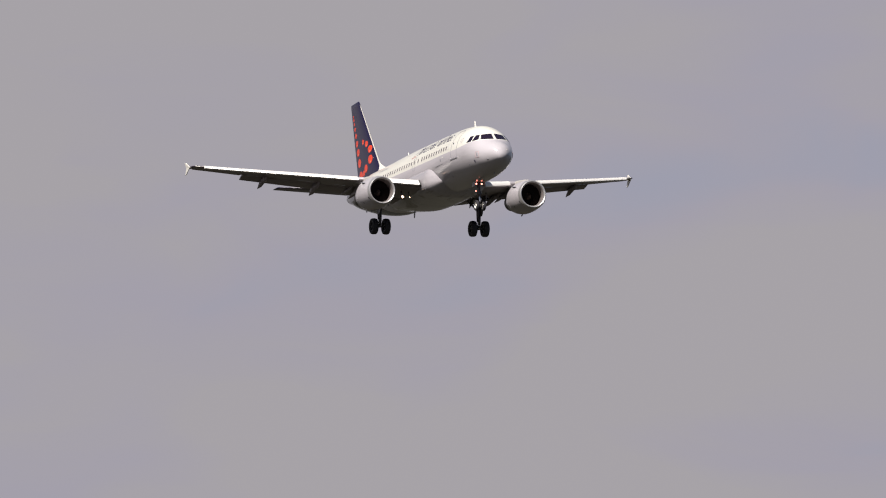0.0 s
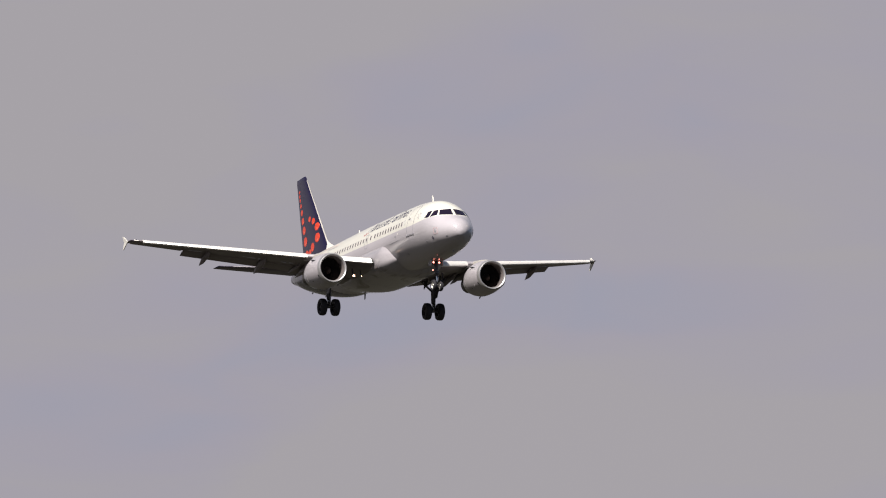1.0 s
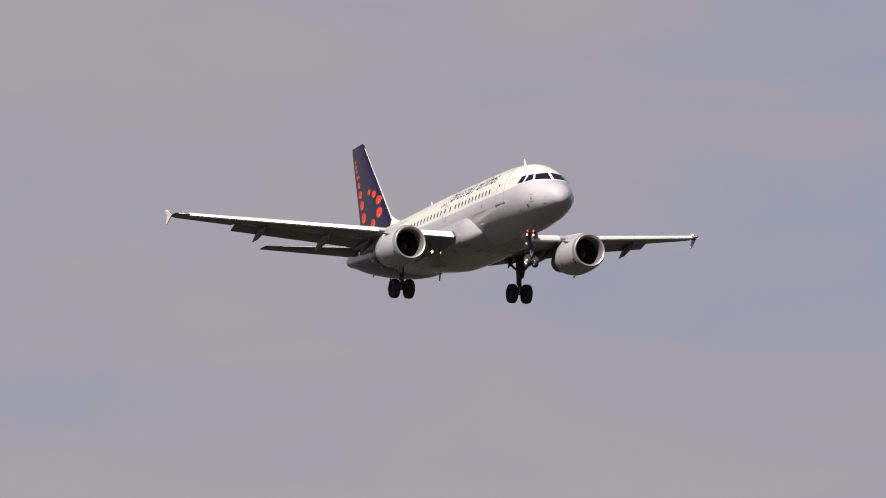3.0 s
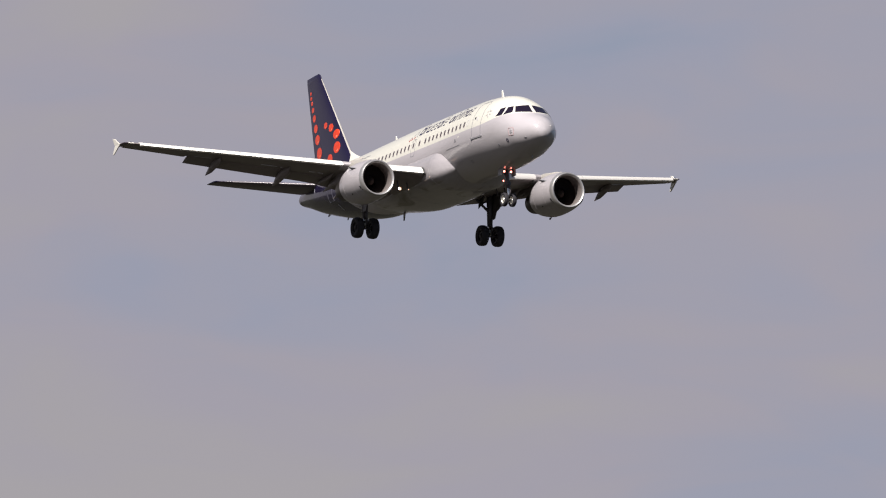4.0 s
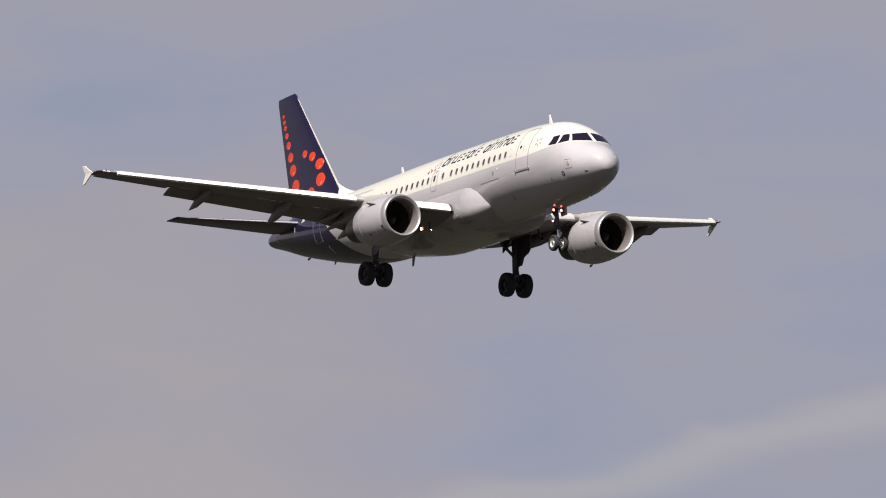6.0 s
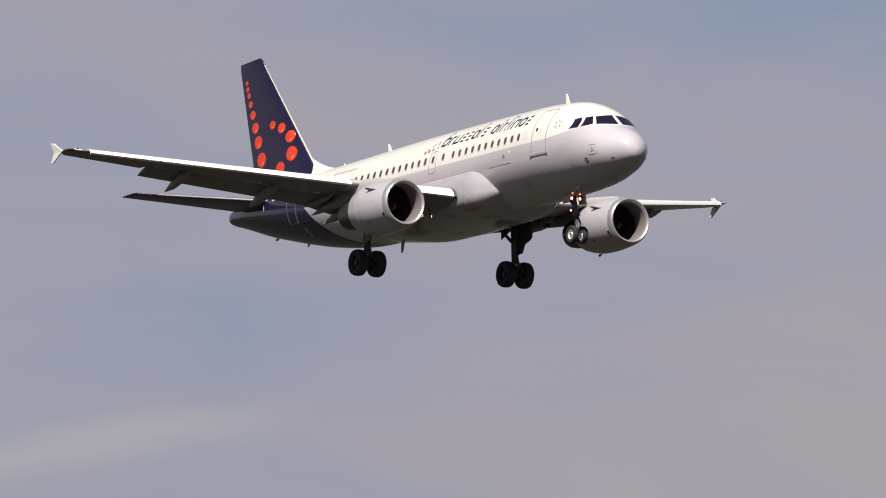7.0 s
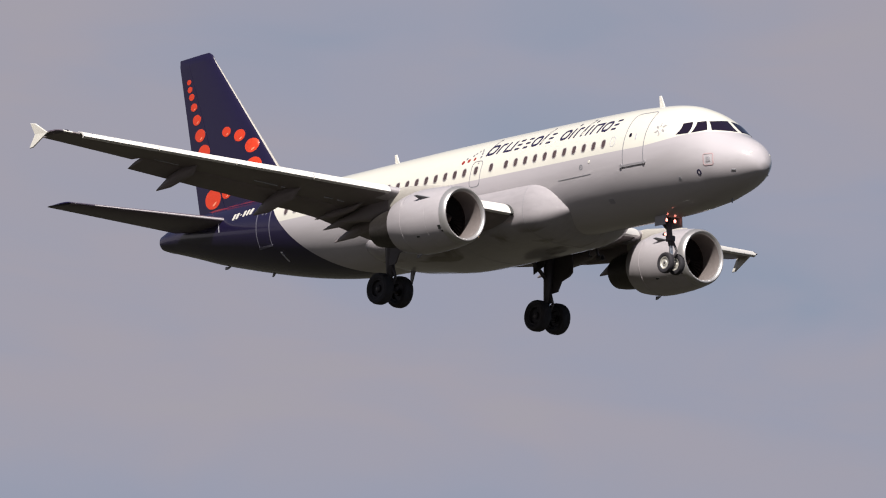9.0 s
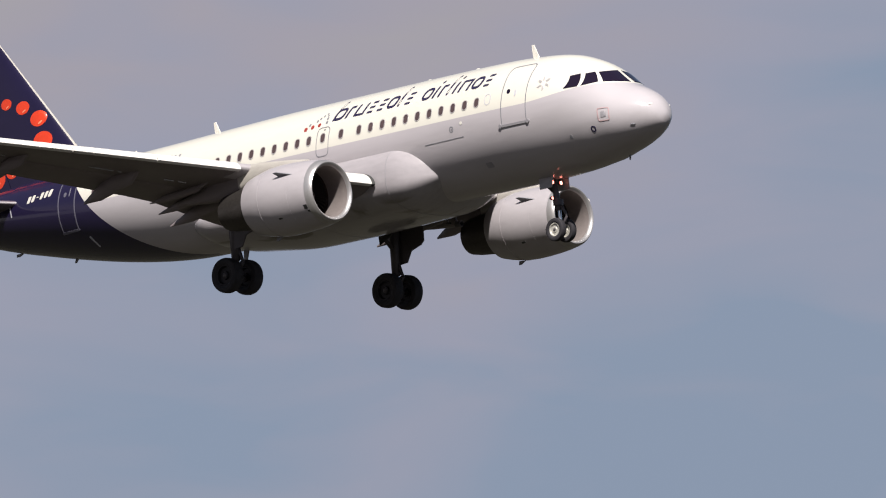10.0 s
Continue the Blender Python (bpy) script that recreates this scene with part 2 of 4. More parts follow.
M_BEAM = glow("landing_beam", (1.0, 0.62, 0.40), 9.0)
M_LAMP = glow("landing_lamp", (1.0, 0.26, 0.19), 3.5)
# unseen ground, darker than real grass to weaken its bounce on the underside
M_GROUND = material("darkened_summer_grassland", (0.018, 0.018, 0.010), 0.95, 0, 0, 0.08, 0.02, second=(0.024, 0.021, 0.015))
M_INSECT = material("grey_insect", (0.16, 0.15, 0.15), 0.6, 0, 0, 0.05, 200)
M_INSECT.node_tree.nodes["Principled BSDF"].inputs["Alpha"].default_value = 0.11
M_FAR = material("far_white_paint", (0.20, 0.195, 0.21), 0.5, 0, 0.0, 0.02, 2)


# ---- mesh helpers ----
def mesh_from(name, verts, faces, mats, smooth=True, idx=None):
    me = bpy.data.meshes.new(name)
    me.from_pydata([tuple(v) for v in verts], [], faces)
    for m in (mats if isinstance(mats, (list, tuple)) else [mats]):
        me.materials.append(m)
    if smooth:
        me.polygons.foreach_set("use_smooth", [True] * len(me.polygons))
    if idx:
        me.polygons.foreach_set("material_index", idx)
    bm = bmesh.new()
    bm.from_mesh(me)
    bmesh.ops.remove_doubles(bm, verts=bm.verts, dist=1e-5)
    bmesh.ops.recalc_face_normals(bm, faces=bm.faces)
    bm.to_mesh(me)
    bm.free()
    me.update()
    return me


def part(name, me, parent, label="", m=None):
    ob = new(name, me)
    ob.parent = parent
    if m is not None:
        ob.matrix_basis = m
    if label:
        tagged(ob, label)
    return ob


def sharp(me, angle=40):
    """Keep creases crisp while the rest stays smooth."""
    bm = bmesh.new()
    bm.from_mesh(me)
    for e in bm.edges:
        if len(e.link_faces) == 2 and e.calc_face_angle(0) > radians(angle):
            e.smooth = False
    bm.to_mesh(me)
    bm.free()
    return me


def loft(name, rings, mats, closed=True, caps=True, smooth=True, angle=45):
    """Skin over rings of equal length."""
    n = len(rings[0])
    verts = [v for r in rings for v in r]
    faces = []
    for i in range(len(rings) - 1):
        for j in range(n if closed else n - 1):
            k = (j + 1) % n
            faces.append((i * n + j, i * n + k, (i + 1) * n + k, (i + 1) * n + j))
    if caps:
        faces.append(tuple(range(n))[::-1])
        faces.append(tuple((len(rings) - 1) * n + j for j in range(n)))
    return sharp(mesh_from(name, verts, faces, mats, smooth), angle)


def lathe(name, profile, mats, axis="X", n=48, caps=False, idx_fn=None):
    """Turn (along, radius) points about an axis."""
    rings = []
    for a, r in profile:
        ring = []
        for j in range(n):
            t = 2 * math.pi * j / n
            c, s = r * math.cos(t), r * math.sin(t)
            ring.append({"X": (a, c, s), "Y": (c, a, s), "Z": (c, s, a)}[axis])
        rings.append(ring)
    return loft(name, rings, mats, True, caps, True, 38)


def tube(name, p, q, r0, r1, mats, n=14):
    """A tapered rod from p to q with rounded rims."""
    p, q = Vector(p), Vector(q)
    d = (q - p).normalized()
    u = d.orthogonal().normalized()
    v = d.cross(u)
    L = (q - p).length
    b = min(r0, r1) * 0.25
    rings = []
    for a, r in ((0, r0 - b), (b, r0), (L - b, r1), (L, r1 - b)):
        rings.append([p + d * a + (u * math.cos(2 * math.pi * j / n) + v * math.sin(2 * math.pi * j / n)) * r for j in range(n)])
    return loft(name, rings, mats, True, True, True, 50)


def plate(name, outline, thick, mats, bevel=0.01):
    """A flat panel with bevelled rims: outline points in 3D, extruded to both sides along its normal."""
    pts = [Vector(p) for p in outline]
    nrm = sum(((pts[i] - pts[0]).cross(pts[i + 1] - pts[0]) for i in range(1, len(pts) - 1)), Vector()).normalized()
    c = sum(pts, Vector()) / len(pts)
    h = thick / 2
    inner = [p + (c - p).normalized() * min(bevel, h) for p in pts]
    rings = [[p - nrm * h for p in inner], [p - nrm * h * 0.5 for p in pts], [p + nrm * h * 0.5 for p in pts], [p + nrm * h for p in inner]]
    return loft(name, rings, mats, True, True, False, 20)


def join(name, meshes, mats):
    """Several meshes as one mesh, with the list of materials given."""
    verts, faces, idx = [], [], []
    for me in meshes:
        o = len(verts)
        verts += [v.co.copy() for v in me.vertices]
        slot = [mats.index(m) for m in me.materials]
        for p in me.polygons:
            faces.append(tuple(o + i for i in p.vertices))
            idx.append(slot[p.material_index])
    out = bpy.data.meshes.new(name)
    out.from_pydata([tuple(v) for v in verts], [], faces)
    for m in mats:
        out.materials.append(m)
    out.polygons.foreach_set("use_smooth", [True] * len(faces))
    out.polygons.foreach_set("material_index", idx)
    return sharp(out, 40)


# ---- the fuselage's form: station aft of the nose, top, bottom, half width ----
STATIONS = [
    (0.08, -0.66, -0.78, 0.06), (0.14, -0.46, -0.96, 0.27), (0.27, -0.22, -1.10, 0.48), (0.57, 0.06, -1.275, 0.77),
    (0.94, 0.28, -1.44, 1.03), (1.32, 0.46, -1.57, 1.23), (1.66, 0.72, -1.67, 1.38), (2.05, 1.05, -1.77, 1.51),
    (2.45, 1.32, -1.87, 1.62), (2.90, 1.54, -1.925, 1.71), (3.50, 1.76, -1.99, 1.80), (4.20, 1.90, -2.03, 1.88),
    (5.20, 1.99, -2.06, 1.95), (6.40, 2.05, -2.07, 1.975), (9.0, 2.07, -2.07, 1.975), (12.0, 2.06, -2.07, 1.975),
    (16.0, 2.03, -2.08, 1.975), (18.0, 1.99, -2.09, 1.975), (20.0, 1.94, -2.09, 1.975), (21.5, 1.90, -2.05, 1.97), (23.0, 1.87, -1.91, 1.94), (24.8, 1.84, -1.64, 1.86),
    (26.5, 1.81, -1.31, 1.70), (28.2, 1.76, -0.93, 1.45), (30.0, 1.66, -0.49, 1.13), (31.6, 1.50, -0.02, 0.80),
    (32.8, 1.30, 0.32, 0.50), (33.25, 1.22, 0.43, 0.40), (33.52, 1.12, 0.53, 0.30)]


def section(s):
    """top, bottom and half width at a station, by a smooth curve through the table."""
    s = min(max(s, 0.08), 33.52)
    i = 0
    while i < len(STATIONS) - 2 and STATIONS[i + 1][0] < s:
        i += 1
    a, b = STATIONS[i], STATIONS[i + 1]
    p, q = STATIONS[max(i - 1, 0)], STATIONS[min(i + 2, len(STATIONS) - 1)]
    h = b[0] - a[0]
    u = (s - a[0]) / h
    out = []
    for k in (1, 2, 3):
        m0 = (b[k] - p[k]) / (b[0] - p[0]) * h
        m1 = (q[k] - a[k]) / (q[0] - a[0]) * h
        out.append((1 + 2 * u) * (1 - u) ** 2 * a[k] + u * (1 - u) ** 2 * m0 + u * u * (3 - 2 * u) * b[k] + u * u * (u - 1) * m1)
    return out


def skin(s, th, off=0.0):
    """Point on the skin: th = 0 is starboard (-y), 90 degrees the crown."""
    t, b, w = section(s)
    z0 = (t + b) / 2
    h = (t - z0) if math.sin(th) > 0 else (z0 - b)
    return Vector((-s, -(w + off) * math.cos(th), z0 + (h + off) * math.sin(th)))


def angle_at(s, z):
    t, b, w = section(s)
    return math.asin(max(-1, min(1, (z - (t + b) / 2) / ((t - b) / 2))))


def on_side(x, z, off=0.006, port=False):
    p = skin(-x, angle_at(-x, z), off)
    return Vector((p.x, -p.y, p.z)) if port else p


def decal(name, outline, mats, off=0.006, port=False, rings=1):
    """A thin painted or let-in shape: (x, z) outline wrapped on the fuselage's side, with a shallow rim."""
    cx = sum(p[0] for p in outline) / len(outline)
    cz = sum(p[1] for p in outline) / len(outline)
    levels = [(1.0, 0.0)] + [(1.0 - 0.92 * k / rings, off) for k in range(rings + 1)]
    rr = [[on_side(cx + (x - cx) * f, cz + (z - cz) * f, o, port) for x, z in outline] for f, o in levels]
    return loft(name, rr, mats, True, True, True, 80)


def rounded(cx, cz, w, h, r, n=4, lean=0.0):
    """Rounded rectangle as (x, z) points."""
    out = []
    for qx, qz, a0 in ((1, 1, 0), (-1, 1, 90), (-1, -1, 180), (1, -1, 270)):
        for k in range(n + 1):
            a = radians(a0 + 90 * k / n)
            x, z = qx * (w / 2 - r) + r * math.cos(a), qz * (h / 2 - r) + r * math.sin(a)
            out.append((cx + x + lean * z, cz + z))
    return out


def frame_line(name, outline, width, mats, off=0.007, port=False):
    """A closed outline as a thin raised line on the fuselage's side."""
    cx = sum(p[0] for p in outline) / len(outline)
    cz = sum(p[1] for p in outline) / len(outline)
    n = len(outline)
    rows_ = []
    for grow, o in ((width / 2, 0), (width / 2, off), (-width / 2, off), (-width / 2, 0)):
        ring = []
        for i, (x, z) in enumerate(outline):
            (x0, z0), (x1, z1) = outline[i - 1], outline[(i + 1) % n]
            tx, tz = x1 - x0, z1 - z0
            ln = math.hypot(tx, tz) or 1
            nx, nz = tz / ln, -tx / ln
            if nx * (x - cx) + nz * (z - cz) < 0:
                nx, nz = -nx, -nz
            ring.append(on_side(x + nx * grow, z + nz * grow, o, port))
        rows_.append(ring)
    rows_.append(rows_[0])
    return loft(name, rows_, mats, True, False, True, 60)


def dense(outline, step=0.12):
    out = []
    for i, p in enumerate(outline):
        q = outline[(i + 1) % len(outline)]
        k = max(1, int(math.hypot(q[0] - p[0], q[1] - p[1]) / step))
        out += [(p[0] + (q[0] - p[0]) * j / k, p[1] + (q[1] - p[1]) * j / k) for j in range(k)]
    return out


# ---- the ground, below and all round ----
def build_ground():
    n, verts, faces = 64, [(0, 0, 0)], []
    radii = (60, 300, 1200, 4900)
    for r in radii:
        for j in range(n):
            a = 2 * math.pi * j / n
            verts.append((r * math.cos(a), r * math.sin(a), 0))
    for j in range(n):
        faces.append((0, 1 + j, 1 + (j + 1) % n))
        for k in range(len(radii) - 1):
            a, b = 1 + k * n, 1 + (k + 1) * n
            faces.append((a + j, b + j, b + (j + 1) % n, a + (j + 1) % n))
    g = new("ground", mesh_from("ground", verts, faces, M_GROUND, False))
    tagged(g, "flat summer grassland reaching to the horizon, darkened to cut its bounce light", "ground", kind="structure")


build_ground()

# ---- the airliner: x forward from the nose, y to port, z up from the fuselage's axis ----
airliner = new("airliner")
tagged(airliner, "white twin-engine jet airliner with navy tail, gear and flaps down", "airplane")


def build_fuselage():
    ss = [0.08, 0.11, 0.15, 0.2, 0.27, 0.36, 0.46]
    s = 0.57
    while s < 6.4:
        ss.append(s)
        s += 0.2
    ss += [6.4 + 0.9 * k for k in range(17)]
    s = 21.5
    while s < 33.4:
        ss.append(s)
        s += 0.4
    ss.append(33.52)
    rings = []
    for s in ss:
        rings.append([skin(s, 2 * math.pi * j / 72) for j in range(72)])
    body = part("fuselage", loft("fuselage", rings, M_FUS, True, True, True, 60), airliner, "cream-white fuselage, pale grey below, navy at the tail")
    # exhaust of the auxiliary power unit
    part("exhaust_ring", lathe("exhaust_ring", [(-33.49, 0.27), (-33.56, 0.24), (-33.56, 0.19), (-33.40, 0.17)], M_NAVY, n=24), body, m=Matrix.Translation((0, 0, 0.825)))
    return body


fuselage = build_fuselage()


def fairing_ring(s, grow=0.0):
    u = (s - 8.75) / 11.75
    front, rear = math.sin(min(u / 0.16, 1) * math.pi / 2), math.sin(min((1 - u) / 0.13, 1) * math.pi / 2) ** 0.7
    aft = min(1.0, max(0.0, (s - 14.5) / 3.5))
    hw = 0.8 + (1.50 - 0.12 * aft) * front ** 0.50 * rear + grow
    up = (1.42 - 1.03 * aft) * front ** 0.27 * rear + grow
    down = (0.99 + 0.21 * min(1.0, max(0.0, (s - 10) / 6)) - 0.10 * aft - 0.42 * min(1.0, max(0.0, (s - 16.6) / 3.6)) ** 1.3) * front ** 0.8 * rear + grow
    ring = []
    for j in range(48):
        a = 2 * math.pi * j / 48
        c, q = math.cos(a), math.sin(a)
        e = 2 / 2.7 if q > 0 else 2 / (2.55 - 0.30 * min(1.0, max(0.0, (s - 12.0) / 3.0)))
        ring.append((-s, hw * math.copysign(abs(c) ** e, c), -1.35 + (up if q > 0 else down) * math.copysign(abs(q) ** e, q)))
    return ring


def belly_fairing():
    """Wing-to-body fairing, a rounded bulge under and round the wing roots."""
    rings = [fairing_ring(8.75 + 11.75 * (0.5 - 0.5 * math.cos(math.pi * k / 48))) for k in range(49)]
    f = part("belly_fairing", loft("belly_fairing", rings, M_BELLY, True, True, True, 70), airliner, "pale grey wing root fairing with a smooth rounded front")
    for s in (10.55, 14.2, 19.75):
        part("panel_joint", loft("panel_joint", [fairing_ring(s, -0.01), fairing_ring(s, 0.004), fairing_ring(s + 0.022, 0.004), fairing_ring(s + 0.022, -0.01)], M_SILL, True, False, True, 40), f)
    return f


belly_fairing()

# ---- wings ----
DIHEDRAL = 0.143


def wing_le(y):
    return -11.28 - 0.547 * (y - 2.44)


def wing_chord(y):
    if y < 6.4:
        return 6.0 + (3.55 - 6.0) * (y - 2.0) / 4.4
    return 3.55 + (1.42 - 3.55) * (y - 6.4) / 10.4


def wing_z(y):
    return -1.30 + DIHEDRAL * (y - 2.44)


def incidence(y):
    return radians(4.5 - 4.0 * (y - 2) / 15)


def foil(t, c, thick):
    """Half thickness and camber of the wing section at chord fraction t."""
    ht = thick * c * 5 * (0.2969 * math.sqrt(max(t, 0)) - 0.126 * t - 0.3516 * t * t + 0.2843 * t ** 3 - 0.1015 * t ** 4)
    return ht, 0.018 * c * math.sin(math.pi * t)


def wing_point(y, t, side, lift=0.0):
    """side +1 upper, -1 lower; y positive."""
    c, thick = wing_chord(y), 0.145 - 0.04 * min(1, (y - 2) / 12)
    ht, cam = foil(t, c, thick)
    dx, dz = -t * c, cam + side * ht + lift
    a = -incidence(y)
    return Vector((wing_le(y) + dx * math.cos(a), y, wing_z(y) + dz - dx * math.tan(a)))


def section_ring(y, t0, t1, n=14):
    up = [wing_point(y, t0 + (t1 - t0) * (0.5 - 0.5 * math.cos(math.pi * k / n)), 1) for k in range(n + 1)]
    lo = [wing_point(y, t0 + (t1 - t0) * (0.5 - 0.5 * math.cos(math.pi * k / n)), -1) for k in range(n, -1, -1)]
    return up + lo


def flip(ring, s):
    return [Vector((p.x, p.y * s, p.z)) for p in ring]


def spans(a, b, n):
    return [a + (b - a) * k / n for k in range(n + 1)]


FLAP_EDGE = ((2.30, -17.42, -1.93), (4.5, -17.30, -1.62), (6.32, -17.62, -1.14), (6.45, -17.72, -1.10), (8.2, -18.27, -0.83), (10.7, -19.0, -0.46), (13.3, -19.69, -0.08))


def flap_ring(y, s):
    """Section of a lowered flap: a small foil from under the shroud to its own drooped trailing edge."""
    i = 0
    while i < len(FLAP_EDGE) - 2 and FLAP_EDGE[i + 1][0] < y:
        i += 1
    (y0, xa, za), (y1, xb, zb) = FLAP_EDGE[i], FLAP_EDGE[i + 1]
    f = (y - y0) / (y1 - y0)
    te = Vector((xa + (xb - xa) * f, y, za + (zb - za) * f))
    le = wing_point(y, 0.73 if y > 6.4 else 0.76, -1) + Vector((0, 0, 0.03))
    d = te - le
    c = d.length
    n = Vector((-d.z, 0, d.x)).normalized()
    n = n if n.z > 0 else -n
    ts = [0.5 - 0.5 * math.cos(math.pi * k / 8) for k in range(9)]
    ring = []
    for t, sd in [(t, 1) for t in ts] + [(t, -1) for t in reversed(ts)]:
        ht, cam = foil(t, c, 0.12)
        p = le + d * t + n * (cam + sd * ht)
        ring.append(Vector((p.x, y * s, p.z)))
    return ring


def slat_ring(y, s):
    """Leading-edge slat, slid forward and turned down: a bowed outer face, a lip below, hollow behind."""
    top = wing_point(y, 0.085, 1) + Vector((0.06, 0, 0.025))
    le = wing_point(y, 0.0, 1)
    nose = Vector((le.x + 0.27, y, le.z - 0.12))
    ctrl = Vector((le.x + 0.20, y, top.z - 0.03))
    lip = Vector((le.x + 0.13, y, le.z - 0.17))
    outer = []
    for k in range(9):
        u = k / 8
        outer.append(top * (1 - u) ** 2 + ctrl * (2 * u * (1 - u)) + nose * u * u)
    outer += [nose.lerp(lip, 0.5) + Vector((0.02, 0, -0.02)), lip]
    inner = [p + Vector((-0.07, 0, -0.015)) for p in reversed(outer[1:-1])]
    return [Vector((p.x, p.y * s, p.z)) for p in outer + inner]


def build_wing(s):
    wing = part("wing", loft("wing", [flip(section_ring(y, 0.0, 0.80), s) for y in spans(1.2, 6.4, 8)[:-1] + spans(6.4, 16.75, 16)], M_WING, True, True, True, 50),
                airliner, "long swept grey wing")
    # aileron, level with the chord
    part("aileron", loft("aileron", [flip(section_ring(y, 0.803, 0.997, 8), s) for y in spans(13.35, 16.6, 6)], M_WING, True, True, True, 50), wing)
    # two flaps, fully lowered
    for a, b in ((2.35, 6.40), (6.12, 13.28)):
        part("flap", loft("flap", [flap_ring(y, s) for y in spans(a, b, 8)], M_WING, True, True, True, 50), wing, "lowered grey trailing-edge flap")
    # spoiler panels over the flaps' shroud
    for a, b in ((6.6, 8.2), (8.25, 9.8), (9.85, 11.4), (11.45, 13.1), (3.2, 6.2)):
        up = [[wing_point(y, t, 1, o) for t in (0.66, 0.72, 0.80)] + [wing_point(y, t, 1, o - 0.02) for t in (0.80, 0.72, 0.66)] for y, o in ((a, 0.012), (b, 0.012))]
        part("spoiler", loft("spoiler", [flip(r, s) for r in up], M_WING, True, True, False), wing)
    # slats: one inboard of the pylon, four outboard
    for a, b in ((2.46, 5.0), (6.35, 8.8), (8.83, 11.3), (11.33, 13.8), (13.83, 16.24)):
        part("slat", loft("slat", [slat_ring(y, s) for y in spans(a, b, 5)], M_SLAT, True, True, True, 55), wing, "bright metal leading-edge slat, extended")
    part("slat_end", loft("slat_end", [slat_ring(2.36, s), slat_ring(2.455, s)], M_DARKBAY, True, True, True, 55), wing, "dark inboard end of the slat")
    # fixed leading edge over the pylon, between the slats
    part("fixed_leading_edge", loft("fixed_leading_edge", [[p + Vector((0.10, 0, 0.012 if k < 9 else -0.012)) for k, p in enumerate(flip(section_ring(y, 0.0, 0.20, 8), s))] for y in spans(5.03, 6.32, 4)], M_GREY, True, True, True, 50), wing, "pale fixed leading edge")
    # slat tracks
    for y in (3.1, 4.5, 6.8, 8.3, 9.3, 10.8, 11.9, 13.2, 14.3, 15.8):
        p = wing_point(y, 0.01, -1)
        part("slat_track", tube("slat_track", (p.x + 0.22, y * s, p.z - 0.02), (p.x - 0.25, y * s, p.z + 0.05), 0.035, 0.035, M_STRUT, 8), wing)
    # flap track fairings: long canoes under the wing that droop with the flaps
    for y, tip_x, tip_z, r in ((11.86, -19.74, -0.68, 0.19), (8.38, -18.42, -1.28, 0.23), (6.22, -17.53, -1.28, 0.10), (5.62, -17.74, -1.56, 0.13), (4.9, -17.94, -1.88, 0.19)):
        c = wing_chord(y)
        p0 = wing_point(y, 0.38, -1)
        p1 = wing_point(y, 0.74, -1)
        tip = Vector((tip_x, y, tip_z))
        line = [p0 + Vector((0, 0, 0.04)), p0.lerp(p1, 0.45) + Vector((0, 0, -0.14)), p1 + Vector((0, 0, -0.20)), p1.lerp(tip, 0.5) + Vector((0, 0, -0.09)), tip]
        prof = [(0.02, 0.03), (0.75, 0.85), (1.0, 1.05), (0.80, 0.95), (0.10, 0.12)]
        rings = []
        for k in range(17):
            u = k / 16 * 4
            i = min(int(u), 3)
            f = u - i
            q = line[i].lerp(line[i + 1], f)
            wd = prof[i][0] + (prof[i + 1][0] - prof[i][0]) * f
            hg = prof[i][1] + (prof[i + 1][1] - prof[i][1]) * f
            rings.append([Vector((q.x, (q.y + 0.85 * r * wd * math.cos(2 * math.pi * j / 16)) * s, q.z + 1.25 * r * hg * math.sin(2 * math.pi * j / 16))) for j in range(16)])
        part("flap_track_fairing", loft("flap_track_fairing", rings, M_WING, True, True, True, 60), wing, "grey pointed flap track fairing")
    # added metal strips for bright light through the flap slots, seen from below between the fairings
    for a, b, t in ((8.95, 9.75, 0.52), (8.66, 8.80, 0.53), (7.0, 7.3, 0.54), (6.6, 6.85, 0.54), (12.2, 13.05, 0.63)):
        n = Vector((0.72, 0.69, -0.06)).normalized()
        rings = []
        for y in (a, b):
            p = wing_point(y, t, -1)
            rings.append([p + Vector((0, 0, 0.02)) - n * 0.02, p + Vector((0, 0, 0.02)) + n * 0.01, p + Vector((0, 0, -0.032)) + n * 0.01, p + Vector((0, 0, -0.032)) - n * 0.02])
        part("slot_light_strip", loft("slot_light_strip", [flip(r, s) for r in rings], M_LIP, True, True, False), wing, "added metal strip for the light seen through a flap slot")
    # wingtip cap and fence
    tip_le = wing_point(16.75, 0.0, 1)
    rings = []
    for k in range(5):
        u = k / 4
        y = 16.75 + 0.20 * u
        base = section_ring(16.75, 0.0, 0.997)
        c = sum(base, Vector()) / len(base)
        rings.append([Vector((c.x + (p.x - c.x) * (1 - 0.25 * u * u), y * s, c.z + (p.z - c.z) * (1 - 0.7 * u * u) + 0.03 * u)) for p in base])
    part("wingtip", loft("wingtip", rings, M_TAIL, True, True, True, 60), wing, "dark grey wingtip with navigation lamp")
    yb = 16.97
    x0, z0 = tip_le.x, tip_le.z
    fence = [(x0 - 0.62, yb, z0), (x0 - 1.25, yb + 0.06, z0 + 0.40), (x0 - 1.52, yb + 0.07, z0 + 0.44), (x0 - 1.33, yb, z0 + 0.02),
             (x0 - 1.60, yb + 0.02, z0 - 0.46), (x0 - 1.42, yb + 0.02, z0 - 0.45)]
    part("wing_fence", plate("wing_fence", [(x, y * s, z) for x, y, z in fence], 0.06, M_WHITE, 0.02), wing, "small white arrow-shaped wingtip fence")
